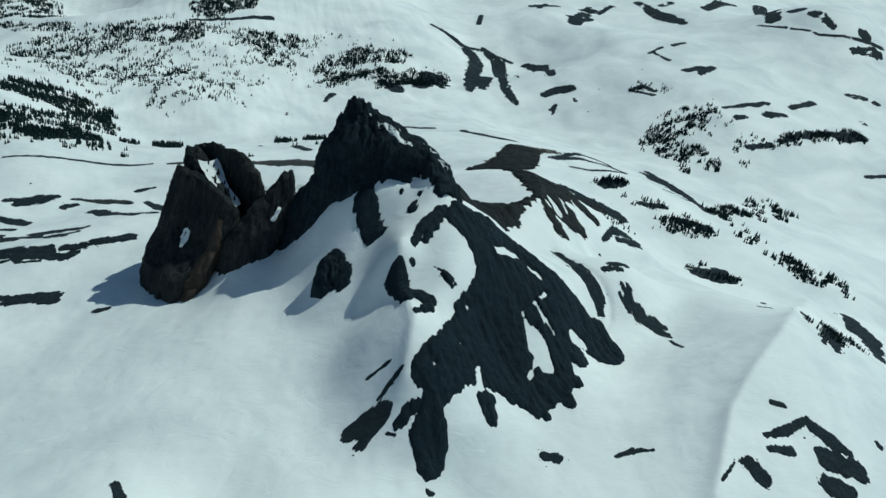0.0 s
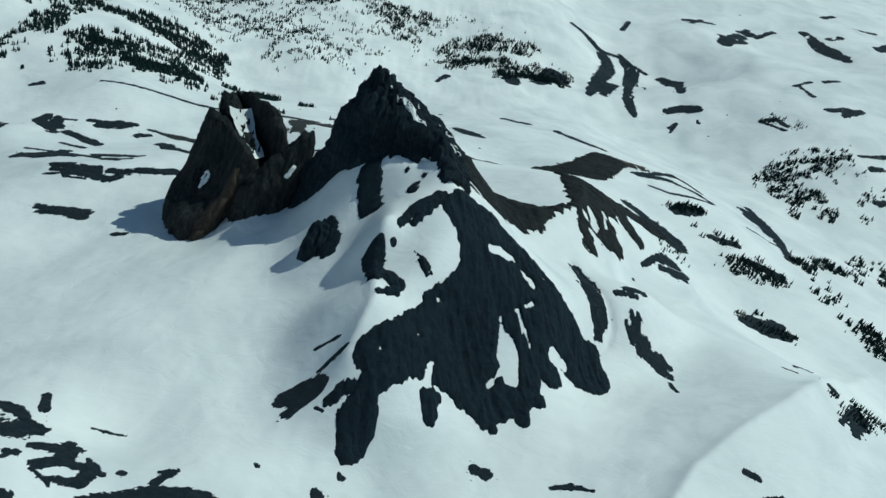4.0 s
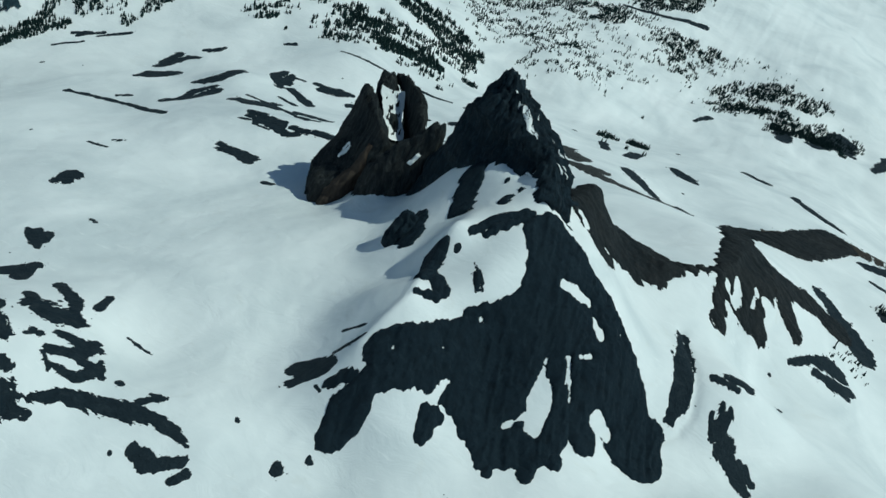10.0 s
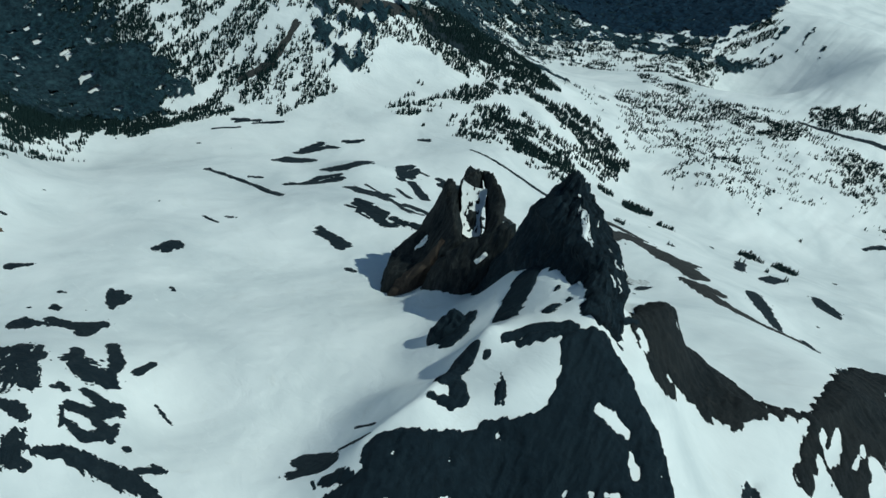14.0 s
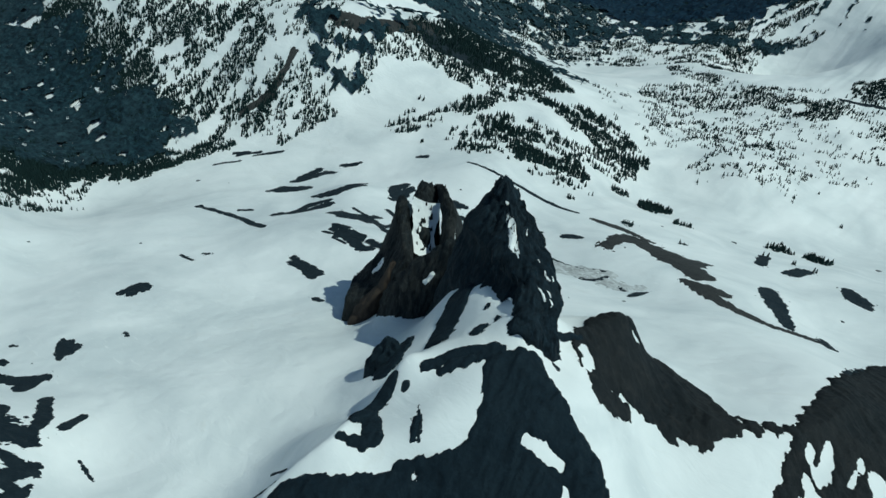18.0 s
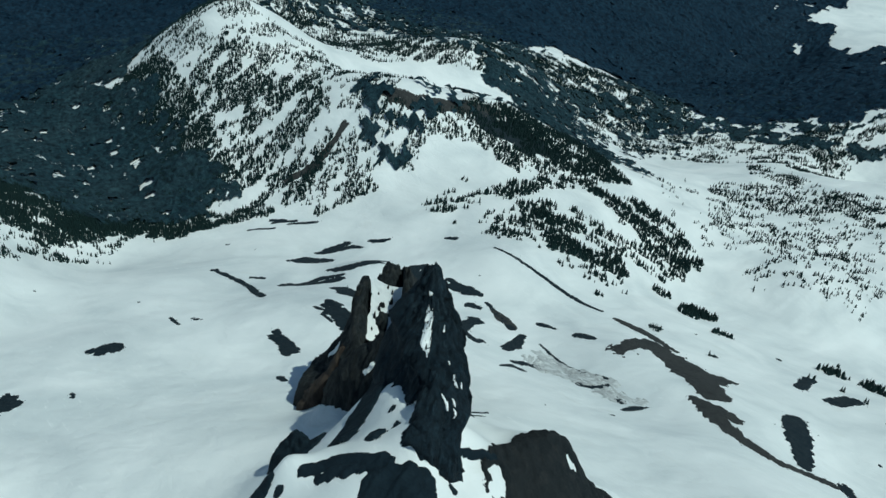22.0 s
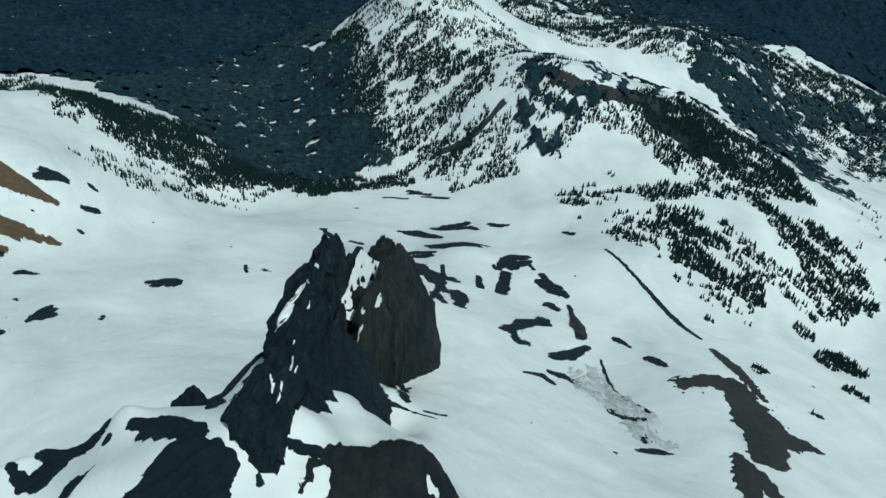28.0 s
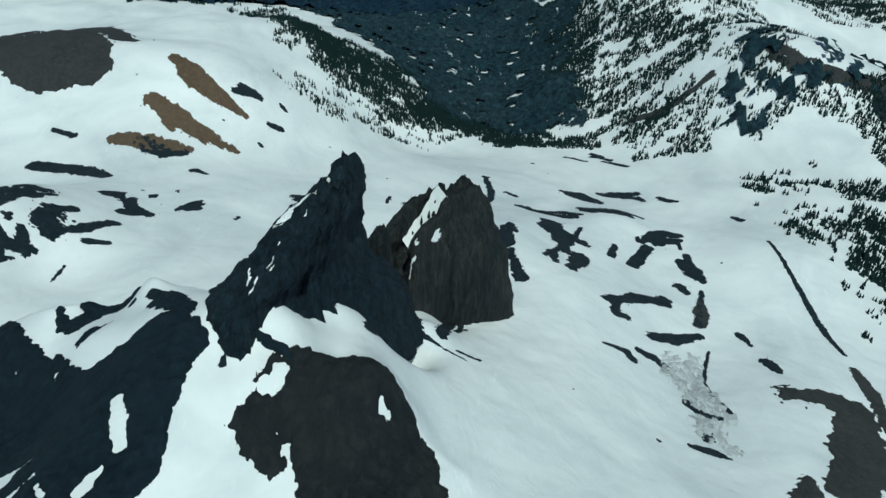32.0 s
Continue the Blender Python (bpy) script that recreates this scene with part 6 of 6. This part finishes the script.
wood([(916, 790, 10.5), (846, 683, 10.9)], 7.4, -0.03, 9, 308)
wood([(919, 688, 12.1), (958, 735, 9.1)], 7.8, -0.10, 9, 311)
wood([(739, 385, 20), (766, 385, 20)], 9.2, -0.16, 9, 314)
wood([(920, 534, 15.1), (792, 368, 13.6)], 7.8, 0.07, 9, 317)
wood([(959, 527, 13.6)], 6.9, -0.03, 9, 320)
wood([(674, 348, 17.1), (655, 214, 22), (666, 162, 25), (696, 131, 27), (730, 111, 27)], 9.7, -0.00, 9, 323)
wood([(502, 213, 16.3), (561, 212, 16.1)], 6.0, -0.10, 8, 326)
wood([(482, 96, 15.0), (522, 98, 18.8)], 7.8, 0.06, 7, 329)
wood([(463, 275, 10.6), (513, 272, 10.6)], 5.5, -0.03, 8, 332)
wood([(950, 483, 21), (897, 412, 14.7)], 7.8, -0.03, 9, 335)
wood([(1141, 781, 9.5)], 6.9, -0.16, 9, 338)
wood([(439, 327, 9.5), (478, 342, 11.7)], 9.2, -0.55, 7, 341)
wood([(436, -160, 13.0), (526, -114, 20)], 5.8, -0.03, 6, 344)
wood([(143, 1367, 19.4), (262, 1426, 46), (389, 1430, 33)], 6.9, -0.10, 9, 347)
wood([(216, 1320, 23), (333, 1327, 20.0)], 9.2, -0.42, 9, 350)
wood([(18, 1415, 39), (69, 1387, 27)], 6.9, -0.16, 9, 353)
wood([(-408, 1108, 60), (-246, 1310, 72), (-110, 1124, 48)], 3.0, 0.49, 8, 356)
wood([(-155, 1035, 28), (-105, 1039, 23)], 2.8, 0.10, 8, 359)
wood([(309, 1235, 22), (466, 1361, 34)], 5.8, -0.29, 8, 362)
wood([(-339, 1501, 30), (-174, 1472, 31)], 9.2, -0.29, 8, 365)
wood([(-605, 1679, 39), (-469, 1590, 33)], 5.8, -0.03, 8, 368)
wood([(-1, 1495, 58), (54, 1435, 43)], 3.7, 0.04, 8, 371)
wood([(217, 1418, 45), (342, 1428, 35)], 5.5, -0.03, 8, 374)
wood([(327, 1269, 26), (433, 1267, 30)], 9.2, -0.42, 8, 377)
wood([(-437, 1419, 86), (-269, 1149, 75), (-114, 1078, 58)], 1.3, 0.49, 8, 380)
wood([(856, 852, 25), (932, 869, 32), (1026, 885, 19.3)], 8.3, -0.23, 9, 383)
wood([(881, 793, 30), (909, 765, 27)], 9.2, -0.29, 9, 386)
wood([(1073, 773, 13.9), (1231, 801, 14.5), (1402, 824, 24)], 6.9, -0.16, 9, 389)
wood([(453, 327, 11.9), (474, 346, 12.2)], 6.4, -0.55, 8, 392)
wood([(495, 214, 13.5), (564, 227, 18.8)], 6.9, -0.16, 8, 395)
wood([(944, 1106, 17.3), (979, 1067, 20)], 4.6, -0.03, 8, 398)
wood([(-176, 1029, 20), (-106, 1142, 27), (-33, 1208, 28)], 4.0, 0.36, 8, 401)
wood([(-492, 1431, 99), (-306, 1490, 98), (-136, 1553, 80)], 3.7, 0.10, 9, 404)
wood([(-381, 1063, 81), (-267, 1246, 87), (-133, 1381, 81)], 3.0, 0.46, 8, 407)
wood([(67, 781, 16.3)], 6.4, -0.55, 11, 410)
wood([(7, 790, 8.1)], 6.4, -0.55, 9, 413)
wood([(-125, 700, 10.4)], 6.4, -0.55, 8, 416)
wood([(-210, 771, 18.8)], 9.2, -0.68, 9, 419)
wood([(-633, 2144, 12.7), (-556, 2250, 11.4), (-498, 2323, 12.9)], 9.2, -0.42, 10, 422)
wood([(-617, 2059, 19.9), (-541, 2181, 11.0), (-444, 2236, 13.2)], 9.2, -0.29, 10, 425)
wood([(-796, 2472, 29), (-710, 2649, 25)], 9.2, -0.29, 10, 428)
wood([(-665, 2315, 19.8), (-578, 2495, 23)], 9.2, -0.29, 10, 431)
wood([(-1050, 2282, 85), (-849, 2253, 36)], 9.2, -0.29, 10, 434)
wood([(-585, 2266, 9.2), (-529, 2377, 17.3)], 9.2, -0.29, 10, 437)
wood([(-705, 2136, 19.0), (-647, 2223, 11.2)], 9.2, -0.29, 10, 440)
wood([(403, 168, 33), (509, 260, 32)], 2.5, 0.62, 6, 443)
wood([(901, 816, 100), (1055, 785, 83)], 4.0, 0.67, 8, 446)
wood([(-203, 1289, 158), (-13, 1382, 147), (193, 1443, 147)], 2.5, 0.55, 8, 449)
wood([(133, 1294, 44), (272, 1377, 33), (369, 1474, 32)], 5.1, 0.04, 8, 452)
wood([(16, 1498, 28), (89, 1522, 33)], 6.9, -0.16, 9, 455)
wood([(-116, 1660, 36), (-3, 1763, 35)], 9.2, -0.29, 9, 458)
wood([(326, 1255, 31), (399, 1272, 25)], 6.9, -0.16, 8, 461)
canopy([[(-2190, 371, 200), (-1815, 383, 160), (-1985, 530, 150)]], 9, 0.3, 95, (), None, 1.0, 30)  # hill shoulder
wood([(-1555, 1099, 160), (-1890, 1080, 150)], 3.0, 0.02, 10, 597)
canopy([[(-2409, -342, 360), (-2033, -33, 393), (-1450, 125, 275), (-1214, 210, 165), (-1030, 294, 65)]], 8, 0.3, 31, (), None, 0.8, 24)  # valley
canopy([[(-2193, 1326, 140), (-2041, 1490, 138), (-1721, 1634, 152), (-1242, 1466, 110), (-1074, 1436, 83), (-663, 1179, 55)]], 7, 0.3, 35, (), None, 0.35, 40)  # gorge
canopy([[(-1264, 1558, 89), (-1159, 1729, 122), (-1045, 2052, 133), (-822, 2211, 126)]], 7, 0.35, 36, (), None, 0.3, 40)  # plain gorge
canopy([[(-1423, 1625, 160), (-1331, 1734, 173), (-1183, 1765, 130)]], 6, 0.35, 55, (), None, 0.05, 30)  # right wood
canopy([[(-1068, 1497, 107), (-1002, 1631, 128), (-1034, 1887, 141)]], 6, 0.35, 56, (), None, 0.0, 26)  # right wood
canopy([[(-2075, 1556, 164), (-1786, 1677, 157), (-1657, 1954, 180), (-1607, 2343, 181), (-1483, 2475, 181)]], 9, 0.3, 59, (), None, 1.6, 60, HAZED_VALLEY)  # far right
canopy([[(-2873, 1820, 237), (-2299, 2034, 270), (-1955, 2321, 318), (-1733, 2660, 329)]], 11, 0.3, 60, (), None, 1.6, 60, HAZED_VALLEY)  # far slope
canopy([[(-2006, 1016, 76), (-1908, 1183, 83), (-1783, 1333, 66)]], 8, 0.3, 61, (), None, 0.25, 50)  # behind hill
canopy([[(-1240, 2023, 121), (-1183, 2301, 129), (-1012, 2358, 79)]], 7, 0.3, 62, (), None, 0.4, 40)  # gorge side
canopy([[(-864, 2040, 55), (-664, 2113, 35), (-483, 2204, 21)]], 7, 0.3, 63, (), None, 0.6, 40)  # gorge side
canopy([[(-658, 2170, 11), (-587, 2278, 13), (-560, 2406, 18)]], 7, 0.3, 64, (), None, 0.6, 30)  # stripe
canopy([[(-488, 2211, 12), (-476, 2272, 13), (-475, 2360, 15)]], 7, 0.3, 65, (), None, 0.5, 30)  # stripe
canopy([[(-1198, 1351, 111), (-1115, 1388, 96), (-962, 1308, 49)]], 6, 0.3, 66, (), None, 0.7, 40)  # hill gap
canopy([[(-2509, 2492, 182), (-2289, 2787, 185), (-2069, 3031, 218)]], 11, 0.3, 75, (), None, 1.6, 60, HAZED_VALLEY)  # far slope top
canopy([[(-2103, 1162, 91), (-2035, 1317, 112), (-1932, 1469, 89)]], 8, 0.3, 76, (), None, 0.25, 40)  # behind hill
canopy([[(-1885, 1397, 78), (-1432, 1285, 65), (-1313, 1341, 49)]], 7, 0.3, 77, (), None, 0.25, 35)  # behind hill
# sparse canopy scraps added as stand-ins for bare rocks on the far snow
canopy([[(-2863, 2783, 81), (-2503, 2984, 92), (-2254, 3222, 106)]], 14, 0.4, 89, (), None, 0.0, 90, HAZED_VALLEY)  # far top
canopy([[(-387, 2256, 8), (-394, 2359, 11)]], 6, 0.3, 90, (), None, 0.4, 25)  # stripe
canopy([[(-315, 2212, 11), (-318, 2293, 12)]], 6, 0.3, 91, (), None, 0.4, 25)  # stripe
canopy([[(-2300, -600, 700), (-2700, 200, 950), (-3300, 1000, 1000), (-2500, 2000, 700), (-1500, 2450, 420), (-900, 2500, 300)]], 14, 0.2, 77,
       [[(-1310, 500, 150), (-1300, 640, 170), (-1480, 620, 90), (-1000, 850, 140)], [(-2268, 1096, 50), (-2220, 1180, 40)]], 480, 1.6, 60, HAZED_VALLEY)  # woods beyond the hill
canopy([[(-3300, -1400, 800), (-4000, 0, 700)]], 18, 0.2, 78, (), None, 1.6, 60, HAZED_VALLEY)  # woods far down the valley
canopy([[(-2050, 2650, 500), (-1300, 2900, 400)]], 16, 0.25, 79, (), 520, 0.9, 60, HAZED_VALLEY)  # woods under the far range
canopy([[(-908, 700, 118), (-996, 1296, 150)]], 9, 0.3, 80, (), None, 0.12, 50)  # wood behind the hill
canopy([[(-1930, 3170, 223), (-1758, 3389, 294), (-1600, 3615, 303)]], 12, 0.3, 81, (), None, 0.75, 70, HAZED_VALLEY)  # woods on the far slope
